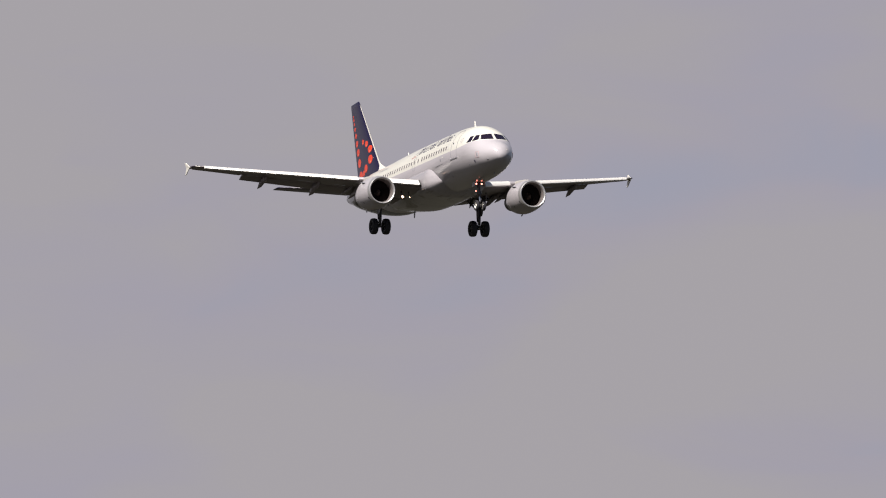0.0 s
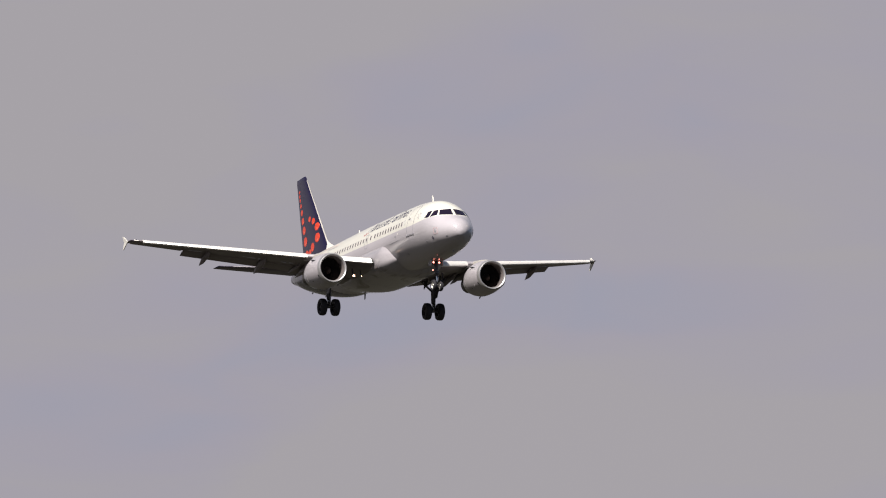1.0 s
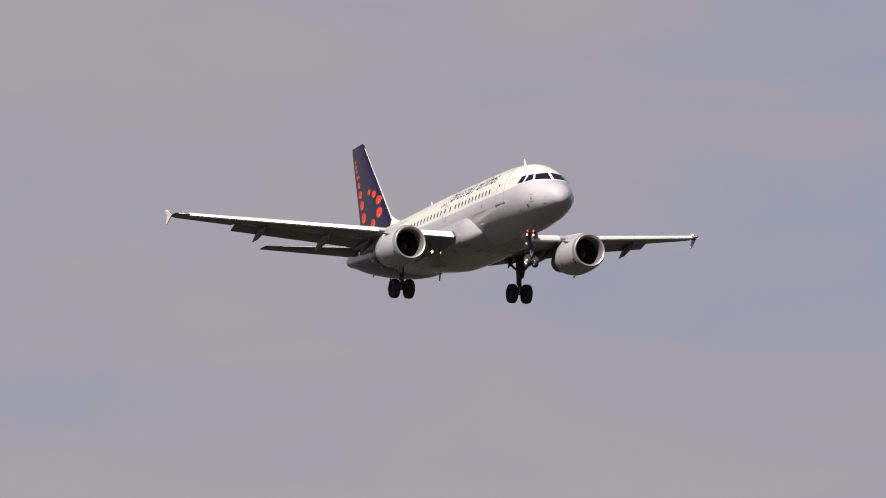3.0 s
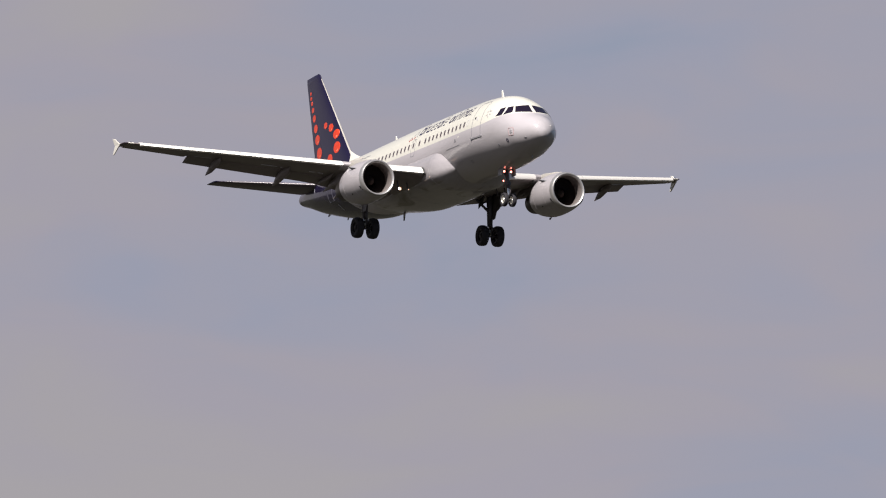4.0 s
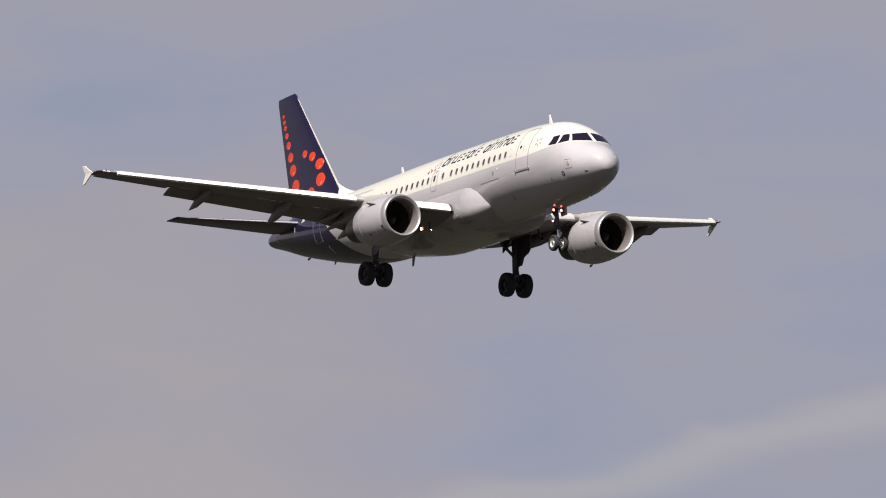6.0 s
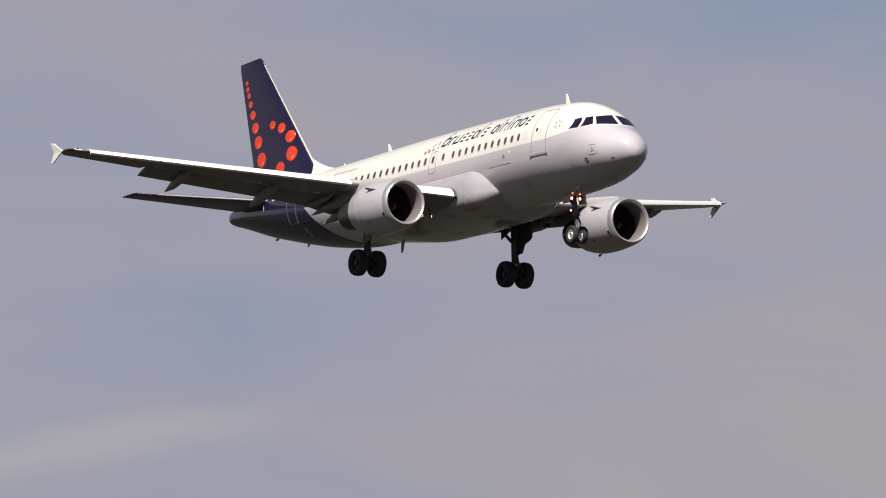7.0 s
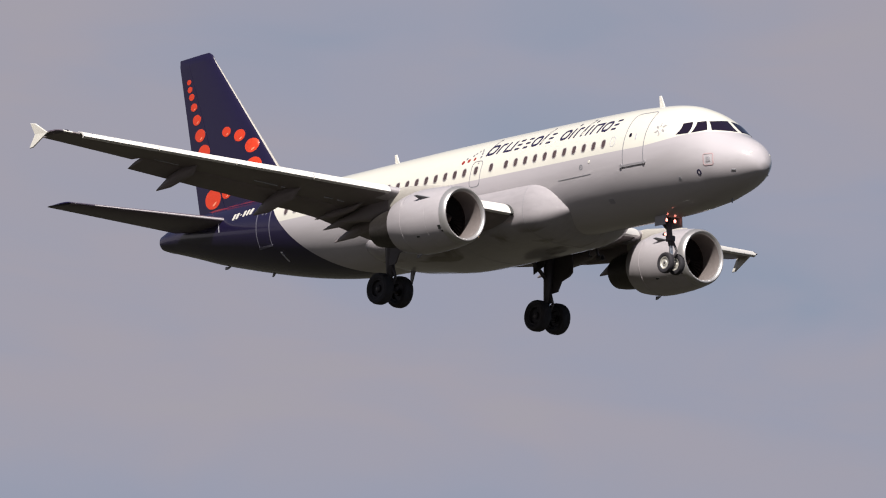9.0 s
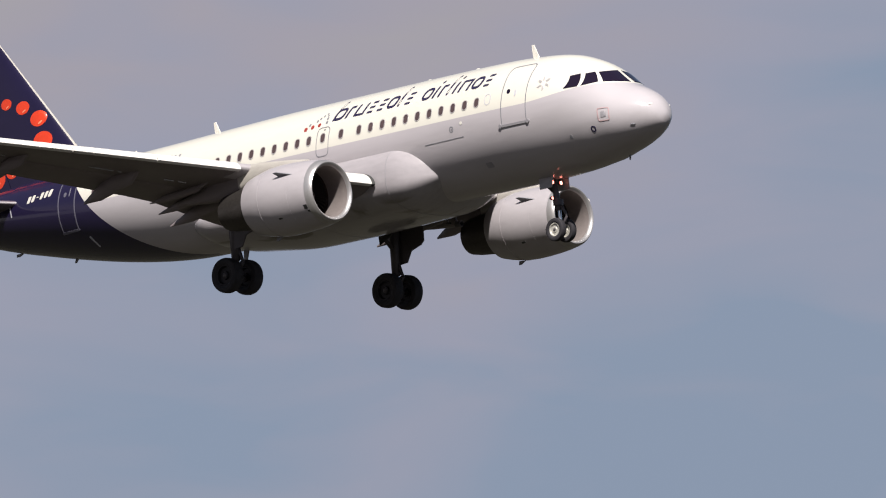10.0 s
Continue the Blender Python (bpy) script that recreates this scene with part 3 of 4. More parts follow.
    part("tip_edge", loft("tip_edge", [[p + Vector((0.012, 0, 0.004)) for p in flip(section_ring(y, 0.0, 0.05, 5), s)] for y in (16.46, 16.60, 16.74)], M_WHITE, True, True, True, 60), wing, "white strip along the tip's leading edge")
    nav = lathe("navigation_lamp", [(0.10, 0.005), (0.08, 0.05), (0.0, 0.075), (-0.12, 0.06), (-0.2, 0.01)], M_GLASS, n=16)
    part("navigation_lamp", nav, wing, m=Matrix.Translation((tip_le.x - 0.02, 16.6 * s, tip_le.z)))
    return wing


build_wing(-1), build_wing(1)


# ---- engines ----
ENGINE = (-9.72, 5.75, -2.09)


def build_engine(s):
    origin = Matrix.Translation((ENGINE[0], ENGINE[1] * s, ENGINE[2]))
    cowl = lathe("engine", [(-0.26, 1.055), (-0.5, 1.095), (-0.9, 1.135), (-1.4, 1.165), (-1.9, 1.172), (-2.25, 1.150), (-2.6, 1.10), (-2.92, 1.035),
                            (-3.22, 0.955), (-3.23, 0.935), (-3.0, 0.97), (-2.6, 0.99), (-2.59, 0.60)], M_NACELLE, n=64)
    eng = part("engine", cowl, airliner, "pale grey turbofan nacelle slung under the wing", origin)
    lip = lathe("inlet_lip", [(-0.262, 1.057), (-0.12, 1.025), (-0.04, 0.985), (0.0, 0.945), (-0.015, 0.90), (-0.06, 0.862), (-0.12, 0.842)], M_LIP, n=64)
    part("inlet_lip", lip, eng, "polished bare-metal inlet lip")
    part("inlet_duct", lathe("inlet_duct", [(-0.12, 0.842), (-0.22, 0.818), (-0.36, 0.805), (-0.6, 0.815), (-0.9, 0.855), (-1.0, 0.865)], M_DUCT, n=64), eng)
    part("fan_case_liner", lathe("fan_case_liner", [(-1.0, 0.865), (-1.02, 0.868), (-1.44, 0.87)], M_SPINNER, n=64), eng, "dark rub strip round the fan")
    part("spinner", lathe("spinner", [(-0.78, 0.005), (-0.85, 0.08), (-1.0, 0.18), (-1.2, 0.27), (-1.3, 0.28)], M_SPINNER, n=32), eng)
    # fan: one twisted blade mesh, thirty-six times
    vs, fs = [], []
    for k in range(7):
        r = 0.27 + 0.59 * k / 6
        tw = radians(28 + 34 * k / 6)
        w = 0.13 + 0.08 * k / 6
        for d in (-1, 1):
            for h in (-0.006, 0.006):
                vs.append((-1.15 + d * w * math.cos(tw) + h, d * w * math.sin(tw), r))
    for k in range(6):
        a, b = 4 * k, 4 * k + 4
        fs += [(a, a + 2, b + 2, b), (a + 1, b + 1, b + 3, a + 3), (a, b, b + 1, a + 1), (a + 2, a + 3, b + 3, b + 2)]
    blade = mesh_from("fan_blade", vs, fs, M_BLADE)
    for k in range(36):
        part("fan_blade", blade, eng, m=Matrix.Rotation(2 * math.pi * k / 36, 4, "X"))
    # disc behind the blades, in the same darkened colour
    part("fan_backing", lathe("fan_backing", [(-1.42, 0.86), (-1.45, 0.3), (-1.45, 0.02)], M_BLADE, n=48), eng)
    part("core_cowl", lathe("core_cowl", [(-2.6, 0.70), (-3.1, 0.74), (-3.7, 0.71), (-4.3, 0.65), (-4.65, 0.58), (-4.65, 0.55), (-4.3, 0.52)], M_CORE, n=40), eng, "dark burnt-metal core nozzle")
    part("exhaust_plug", lathe("exhaust_plug", [(-4.2, 0.36), (-4.6, 0.30), (-4.9, 0.16), (-5.0, 0.01)], M_CORE, n=32), eng)
    # cowl joints
    for x, r in ((-0.98, 1.142), (-2.30, 1.151)):
        part("cowl_joint", lathe("cowl_joint", [(x, r - 0.006), (x, r + 0.001), (x - 0.012, r + 0.0006), (x - 0.012, r - 0.006)], M_NACELLE, n=64), eng)
    # strakes on both shoulders
    for sd in (-1, 1):
        a = radians(33)
        c, q = math.cos(a), math.sin(a)
        pts = [(-0.75, 1.085), (-1.42, 1.14), (-1.52, 1.36), (-1.35, 1.37)]
        part("strake", plate("strake", [(x, sd * r * c, r * q) for x, r in pts], 0.03, M_LINE, 0.01), eng, "small dark vortex strake")
    # vents and placards on the cowl
    for x, deg, w, h, m in ((-0.37, -30, 0.20, 0.14, M_DARKBAY), (-0.29, -39, 0.09, 0.07, M_DARKBAY), (-1.5, -39, 0.16, 0.06, M_DARKBAY)):
        for sd in (-1, 1):
            r0 = 1.062 if x > -0.33 else 1.077 if x > -0.6 else 1.172
            ring = []
            for lift in (-0.01, 0.006):
                ring.append([(x + px, sd * (r0 + lift) * math.cos(radians(deg) + pz), (r0 + lift) * math.sin(radians(deg) + pz)) for px, pz in
                             ((-w / 2, -h / 2), (w / 2, -h / 2), (w / 2, h / 2), (-w / 2, h / 2))])
            part("vent", loft("vent", ring, m, True, True, False), eng)
    part("drain_mast", plate("drain_mast", [(-2.3, 0, -1.15), (-2.6, 0, -1.13), (-2.62, 0, -1.26), (-2.5, 0, -1.26)], 0.04, M_LINE, 0.01), eng)
    # pylon
    rings = []
    for x, zt, zb, w in ((-0.95, 1.19, 1.10, 0.03), (-1.5, 1.27, 1.0, 0.15), (-2.2, 1.34, 0.95, 0.21), (-3.0, 1.43, 0.85, 0.24), (-4.0, 1.42, 0.60, 0.22), (-5.2, 1.15, 0.45, 0.20), (-6.4, 0.85, 0.55, 0.12), (-7.0, 0.75, 0.62, 0.02)):
        ring = []
        for j in range(16):
            a = 2 * math.pi * j / 16
            ring.append((x, w * math.copysign(abs(math.cos(a)) ** 0.6, math.cos(a)), (zt + zb) / 2 + (zt - zb) / 2 * math.copysign(abs(math.sin(a)) ** 0.6, math.sin(a))))
        rings.append(ring)
    part("pylon", loft("pylon", rings[:5], M_PYLON, True, True, True, 60), eng, "cream-white engine pylon")
    part("pylon_fairing", loft("pylon_fairing", rings[4:], M_WING, True, True, True, 60), eng, "dark grey aft pylon fairing")
    return eng


build_engine(-1), build_engine(1)


# ---- tail ----
def fin_le(z):
    return -26.27 - (z - 2.0) * 0.838


def fin_te(z):
    return -31.55 - (z - 1.6) * 0.222


def fin_half(x, z):
    """Half thickness of the fin at a point of its side."""
    c = fin_le(z) - fin_te(z)
    t = min(max((fin_le(z) - x) / c, 0.0), 1.0)
    return foil(t, c, 0.10)[0]


def build_fin():
    n = 16

    def ring(z, t0, t1, dz=0.0):
        c = fin_le(z) - fin_te(z)
        ts = [t0 + (t1 - t0) * (0.5 - 0.5 * math.cos(math.pi * k / n)) for k in range(n + 1)]
        return [Vector((fin_le(z) - t * c, foil(t, c, 0.10)[0], z + dz * (t - 0.5))) for t in ts] + \
               [Vector((fin_le(z) - t * c, -foil(t, c, 0.10)[0], z + dz * (t - 0.5))) for t in reversed(ts)]
    zs = spans(1.3, 7.45, 12)
    rings = [ring(z, 0.0098, 0.70, -0.05 * k / 12) for k, z in enumerate(zs)]
    fin = part("tail_fin", loft("tail_fin", rings, M_NAVY, True, True, True, 60), airliner, "tall navy tail fin with red-orange dots")
    part("leading_edge", loft("leading_edge", [ring(z, 0.0, 0.0092, -0.05 * (z - 1.3) / 6.15) for z in spans(2.2, 7.40, 10)], M_PYLON, True, True, True, 60), fin, "pale leading edge")
    part("rudder", loft("rudder", [ring(z, 0.706, 0.998, -0.05 * k / 12) for k, z in enumerate(zs)], M_NAVY, True, True, True, 60), fin, "navy rudder")
    cap = []
    for k in range(4):
        u = k / 3
        base = ring(7.45, 0.0, 0.998, -0.05)
        back = min(p.x for p in base)
        cap.append([Vector((back + (p.x - back) * (1 - 0.16 * u * u), p.y * (1 - 0.8 * u * u), p.z + (0.26 + 0.02 * (p.x - back)) * u)) for p in base])
    part("fin_tip", loft("fin_tip", cap, M_NAVY, True, True, True, 60), fin)
    # dorsal fillet
    rings = []
    for k in range(9):
        u = k / 8
        x = -24.1 - 3.3 * u
        h = 0.06 + 1.15 * u ** 1.9
        w = 0.05 + 0.13 * u
        rings.append([(x, -w - 0.1, 1.66), (x, -w * 0.8, 1.78 + h * 0.58), (x, 0, 1.80 + h), (x, w * 0.8, 1.78 + h * 0.58), (x, w + 0.1, 1.66)])
    part("dorsal_fillet", loft("dorsal_fillet", rings, M_WHITE, True, True, True, 80), fin, "white dorsal fillet")
    # painted dots, both sides
    dots = ((-32.25, 6.78, 0.10), (-32.19, 6.49, 0.115), (-32.08, 6.19, 0.13), (-31.93, 5.78, 0.155), (-31.74, 5.27, 0.20), (-31.52, 4.65, 0.245), (-31.26, 3.97, 0.29),
            (-30.98, 3.14, 0.33), (-30.66, 2.10, 0.38), (-29.86, 4.55, 0.19), (-29.09, 4.31, 0.23), (-28.38, 3.84, 0.275), (-28.20, 3.04, 0.33), (-29.20, 2.50, 0.30), (-29.80, 2.22, 0.22))
    wide = 1.32
    for sd in (-1, 1):
        for x, z, r in dots:
            rr = []
            for f, o in ((1.0, -0.01), (1.0, 0.007), (0.6, 0.007), (0.1, 0.007)):
                rr.append([(x + wide * f * r * math.cos(2 * math.pi * j / 24), sd * (fin_half(x + wide * f * r * math.cos(2 * math.pi * j / 24), z + f * r * math.sin(2 * math.pi * j / 24)) + o),
                            z + f * r * math.sin(2 * math.pi * j / 24)) for j in range(24)])
            dot = part("dot", loft("dot", rr, M_RED, True, True, True, 80), fin, "red-orange painted dot")
            if r > 0.14:
                gx, gz, rr = x + 0.28 * r, z - 0.52 * r, []
                for f, o in ((1.0, 0.004), (1.0, 0.011), (0.1, 0.011)):
                    ring_ = [(gx + f * r * 0.34 * math.cos(2 * math.pi * j / 14), gz + f * r * 0.13 * math.sin(2 * math.pi * j / 14) + f * r * 0.16 * math.cos(2 * math.pi * j / 14)) for j in range(14)]
                    rr.append([(px, sd * (fin_half(px, pz) + o), pz) for px, pz in ring_])
                part("glint", loft("glint", rr, M_GLINT, True, True, True, 80), dot, "pale painted highlight")
    return fin


build_fin()


def build_stabilizer(s):
    def ring(y, t0, t1, n=12):
        u = (y - 0.4) / 5.8
        le, c, z = -28.0 - 3.75 * u, 3.75 - 2.45 * u, 0.82 + 0.085 * (y - 0.4)
        ts = [t0 + (t1 - t0) * (0.5 - 0.5 * math.cos(math.pi * k / n)) for k in range(n + 1)]
        out = []
        for t, sd in [(t, 1) for t in ts] + [(t, -1) for t in reversed(ts)]:
            out.append(Vector((le - t * c, y * s, z + sd * foil(t, c, 0.10)[0])))
        return out
    ys = spans(0.4, 6.1, 12)
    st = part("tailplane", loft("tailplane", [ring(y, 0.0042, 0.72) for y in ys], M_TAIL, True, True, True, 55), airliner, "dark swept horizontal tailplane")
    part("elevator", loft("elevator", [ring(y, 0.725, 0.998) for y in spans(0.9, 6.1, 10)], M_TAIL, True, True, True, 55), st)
    part("leading_edge", loft("leading_edge", [ring(y, 0.0, 0.004, 6) for y in spans(1.2, 5.35, 8)], M_GREY, True, True, True, 60), st, "bare metal leading edge")
    part("leading_edge", loft("leading_edge", [ring(y, 0.0, 0.004, 6) for y in spans(5.35, 6.1, 3)], M_NAVY, True, True, True, 60), st, "dark outer leading edge")
    base = ring(6.1, 0.0, 0.998)
    c = sum(base, Vector()) / len(base)
    cap = [[Vector((c.x + (p.x - c.x) * (1 - 0.3 * u * u), p.y + 0.14 * u * s, c.z + (p.z - c.z) * (1 - 0.8 * u * u))) for p in base] for u in (0, 0.5, 1)]
    part("tip_cap", loft("tip_cap", cap, M_NAVY, True, True, True, 60), st)
    return st


build_stabilizer(-1), build_stabilizer(1)


# ---- landing gear ----
def tyre_profile(r, w):
    h = w / 2
    return [(-h * 0.72, r * 0.58), (-h * 0.95, r * 0.68), (-h, r * 0.82), (-h * 0.86, r * 0.94), (-h * 0.5, r * 0.99), (0, r), (h * 0.5, r * 0.99), (h * 0.86, r * 0.94), (h, r * 0.82),
            (h * 0.95, r * 0.68), (h * 0.72, r * 0.58)]


def wheel_set(parent, cx, cy, cz, r, w, rim_mat, name="wheel"):
    m = Matrix.Translation((cx, cy, cz))
    ty = lathe("tyre", tyre_profile(r, w), M_TYRE, "Y", 40)
    h = w / 2
    rim = lathe("rim", [(-h * 0.60, 0.02), (-h * 0.60, r * 0.22), (-h * 0.35, r * 0.26), (-h * 0.35, r * 0.46), (-h * 0.72, r * 0.52), (-h * 0.72, r * 0.59),
                        (h * 0.72, r * 0.59), (h * 0.72, r * 0.52), (h * 0.35, r * 0.46), (h * 0.35, r * 0.26), (h * 0.60, r * 0.22), (h * 0.60, 0.02)], rim_mat, "Y", 32)
    part("tyre", ty, parent, "black rubber tyre", m)
    part("rim", rim, parent, m=m)


def build_main_gear(s):
    x, y, z = -16.11, 3.795, -3.765
    leg = part("main_landing_gear", tube("main_landing_gear", (x + 0.05, y * s, -1.45), (x, y * s, -3.25), 0.20, 0.15, M_STRUT, 20), airliner, "dark lowered main landing gear with two wheels")
    part("oleo", tube("oleo", (x, y * s, -3.2), (x, y * s, z), 0.095, 0.085, M_CHROME, 16), leg, "bright chrome oleo")
    part("axle", tube("axle", (x, (y - 0.62) * s, z), (x, (y + 0.62) * s, z), 0.085, 0.085, M_STRUT, 14), leg)
    for d in (-0.465, 0.465):
        wheel_set(leg, x, (y + d) * s, z, 0.585, 0.43, M_HUB)
    # torque links in front of the leg
    for a, b in (((x + 0.13, y * s, -2.85), (x + 0.30, y * s, -3.30)), ((x + 0.30, y * s, -3.30), (x + 0.08, y * s, -3.70))):
        part("torque_link", tube("torque_link", a, b, 0.06, 0.05, M_STRUT, 8), leg)
    # side stay towards the belly, with its lock link
    part("side_stay", tube("side_stay", (x + 0.05, (y - 0.15) * s, -2.35), (x + 0.1, 2.75 * s, -1.6), 0.075, 0.07, M_STRUT, 10), leg)
    part("lock_link", tube("lock_link", (x + 0.05, (y - 0.55) * s, -2.05), (x + 0.05, (y - 0.1) * s, -1.7), 0.04, 0.04, M_STRUT, 8), leg)
    part("hydraulic_line", tube("hydraulic_line", (x - 0.17, (y + 0.08) * s, -1.6), (x - 0.12, (y + 0.05) * s, -3.7), 0.02, 0.02, M_DARKBAY, 8), leg)
    # door carried on the leg's outer side
    yo = (y + 0.12) * s
    door = [(x + 1.26, yo, -1.30), (x + 1.26, yo, -2.24), (x + 1.12, yo, -2.36), (x + 0.66, yo, -2.50), (x + 0.44, yo, -2.86), (x - 0.10, yo, -2.90), (x - 0.14, yo, -2.2), (x - 0.16, yo, -1.30)]
    part("leg_door", plate("leg_door", door, 0.05, M_STRUT, 0.015), leg, "dark leg door")
    yi = (y - 0.55) * s
    part("hinged_door", plate("hinged_door", [(x + 0.55, yi, -1.5), (x + 0.52, yi - 0.08 * s, -2.0), (x - 0.02, yi - 0.12 * s, -2.26), (x - 0.22, yi, -1.5)], 0.04, M_DARKBAY, 0.01), leg)
    return leg


build_main_gear(-1), build_main_gear(1)


def build_nose_gear():
    x, z = -5.05, -3.75
    leg = part("nose_landing_gear", tube("nose_landing_gear", (x - 0.25, 0, -1.75), (x - 0.02, 0, -3.1), 0.115, 0.095, M_STRUT, 18), airliner, "lowered nose gear with two small wheels and lit lamps")
    part("oleo", tube("oleo", (x - 0.02, 0, -3.0), (x, 0, z), 0.062, 0.062, M_CHROME, 14), leg, "bright chrome oleo")
    part("axle", tube("axle", (x, -0.34, z), (x, 0.34, z), 0.05, 0.05, M_STRUT, 12), leg)
    for d in (-0.25, 0.25):
        wheel_set(leg, x, d, z, 0.385, 0.225, M_RIMW)
    part("drag_brace", tube("drag_brace", (x - 0.1, 0, -2.55), (x - 0.8, 0, -1.9), 0.06, 0.06, M_STRUT, 10), leg)
    for a, b in (((x + 0.08, 0, -2.95), (x + 0.30, 0, -3.32)), ((x + 0.30, 0, -3.32), (x + 0.05, 0, -3.66))):
        part("torque_link", tube("torque_link", a, b, 0.045, 0.04, M_STRUT, 8), leg)
    part("steering_collar", lathe("steering_collar", [(-2.72, 0.10), (-2.74, 0.17), (-2.92, 0.17), (-2.94, 0.10)], M_STRUT, "Z", 20), leg, m=Matrix.Translation((x - 0.05, 0, 0)))
    for sd in (-1, 1):
        y0 = 0.36 * sd
        part("gear_door", plate("gear_door", [(x + 0.15, y0, -1.9), (x + 0.12, y0 + 0.06 * sd, -2.38), (x - 0.42, y0 + 0.06 * sd, -2.38), (x - 0.5, y0, -1.9)], 0.035, M_GREY, 0.01), leg, "grey nose gear door")
    # lamps: two take-off lamps high, one turn-off lamp lower
    for y, zz, r in ((-0.22, -2.17, 0.062), (0.19, -2.17, 0.062), (-0.27, -2.70, 0.045)):
        can = lathe("lamp_housing", [(-0.12, 0.02), (-0.10, r * 0.9), (-0.01, r * 1.45), (0.0, r * 1.45), (0.0, r)], M_STRUT, n=20)
        part("lamp_housing", can, leg, m=Matrix.Translation((x - 0.04, y, zz)))
        part("lamp_lens", lathe("lamp_lens", [(0.012, 0.005), (0.010, r * 0.6), (0.0, r)], M_LAMP, n=20), leg, "lit warm-white lamp", Matrix.Translation((x - 0.03, y, zz)))
    return leg


build_nose_gear()


def build_landing_lamps():
    """Drop-down landing lamps under the wing roots, their lenses deep in cans that shade them from the side."""
    for s, m in ((-1, M_BEAM), (1, M_GLASS)):
        leg = part("landing_lamp", tube("landing_lamp", (-12.85, 3.25 * s, -1.6), (-12.70, 3.25 * s, -2.04), 0.05, 0.05, M_STRUT, 10), airliner, "small drop-down landing lamp")
        part("lamp_arm", tube("lamp_arm", (-12.75, 2.72 * s, -1.7), (-12.57, 2.72 * s, -2.12), 0.03, 0.03, M_STRUT, 8), leg)
        for x, y, z, r, deep in ((-12.64, 3.25, -2.10, 0.085, 0.17), (-12.55, 2.72, -2.12, 0.032, 0.07)):
            at = Matrix.Translation((x, y * s, z))
            part("lamp_housing", lathe("lamp_housing", [(-0.12, 0.02), (-0.09, r), (0.0, r * 1.2), (deep, r * 1.2), (deep, r * 1.05), (0.0, r * 1.02)], M_STRUT, n=20), leg, m=at)
            part("lamp_lens", lathe("lamp_lens", [(0.015, 0.005), (0.01, r * 0.7), (0.0, r)], m, n=20), leg, m=at)


build_landing_lamps()


# ---- cabin windows, doors, cockpit glass ----
def window_xs():
    xs = [-6.65 - 0.533 * k for k in range(11)]
    xs += [-12.80, -13.64]
    x = -14.28
    while x > -24.6:
        xs.append(x)
        x -= 0.533
    return xs


def build_windows():
    for port in (False, True):
        for x in window_xs():
            o = rounded(x, 0.585, 0.215, 0.32, 0.10, 4)
            w = decal("window", o, M_PANE, 0.004, port)
            rim = frame_line("window_rim", o, 0.028, M_RIM, 0.010, port)
            part("window", join("window", [w, rim], [M_PANE, M_RIM]), fuselage)


build_windows()


def door_outline(x0, x1, z0, z1):
    r = 0.14
    return dense([(x0, z0), (x0, z1 - r), (x0 + r * 0.3, z1 - r * 0.3), (x0 + r, z1), (x1 - r, z1), (x1 - r * 0.3, z1 - r * 0.3), (x1, z1 - r), (x1, z0)], 0.11)


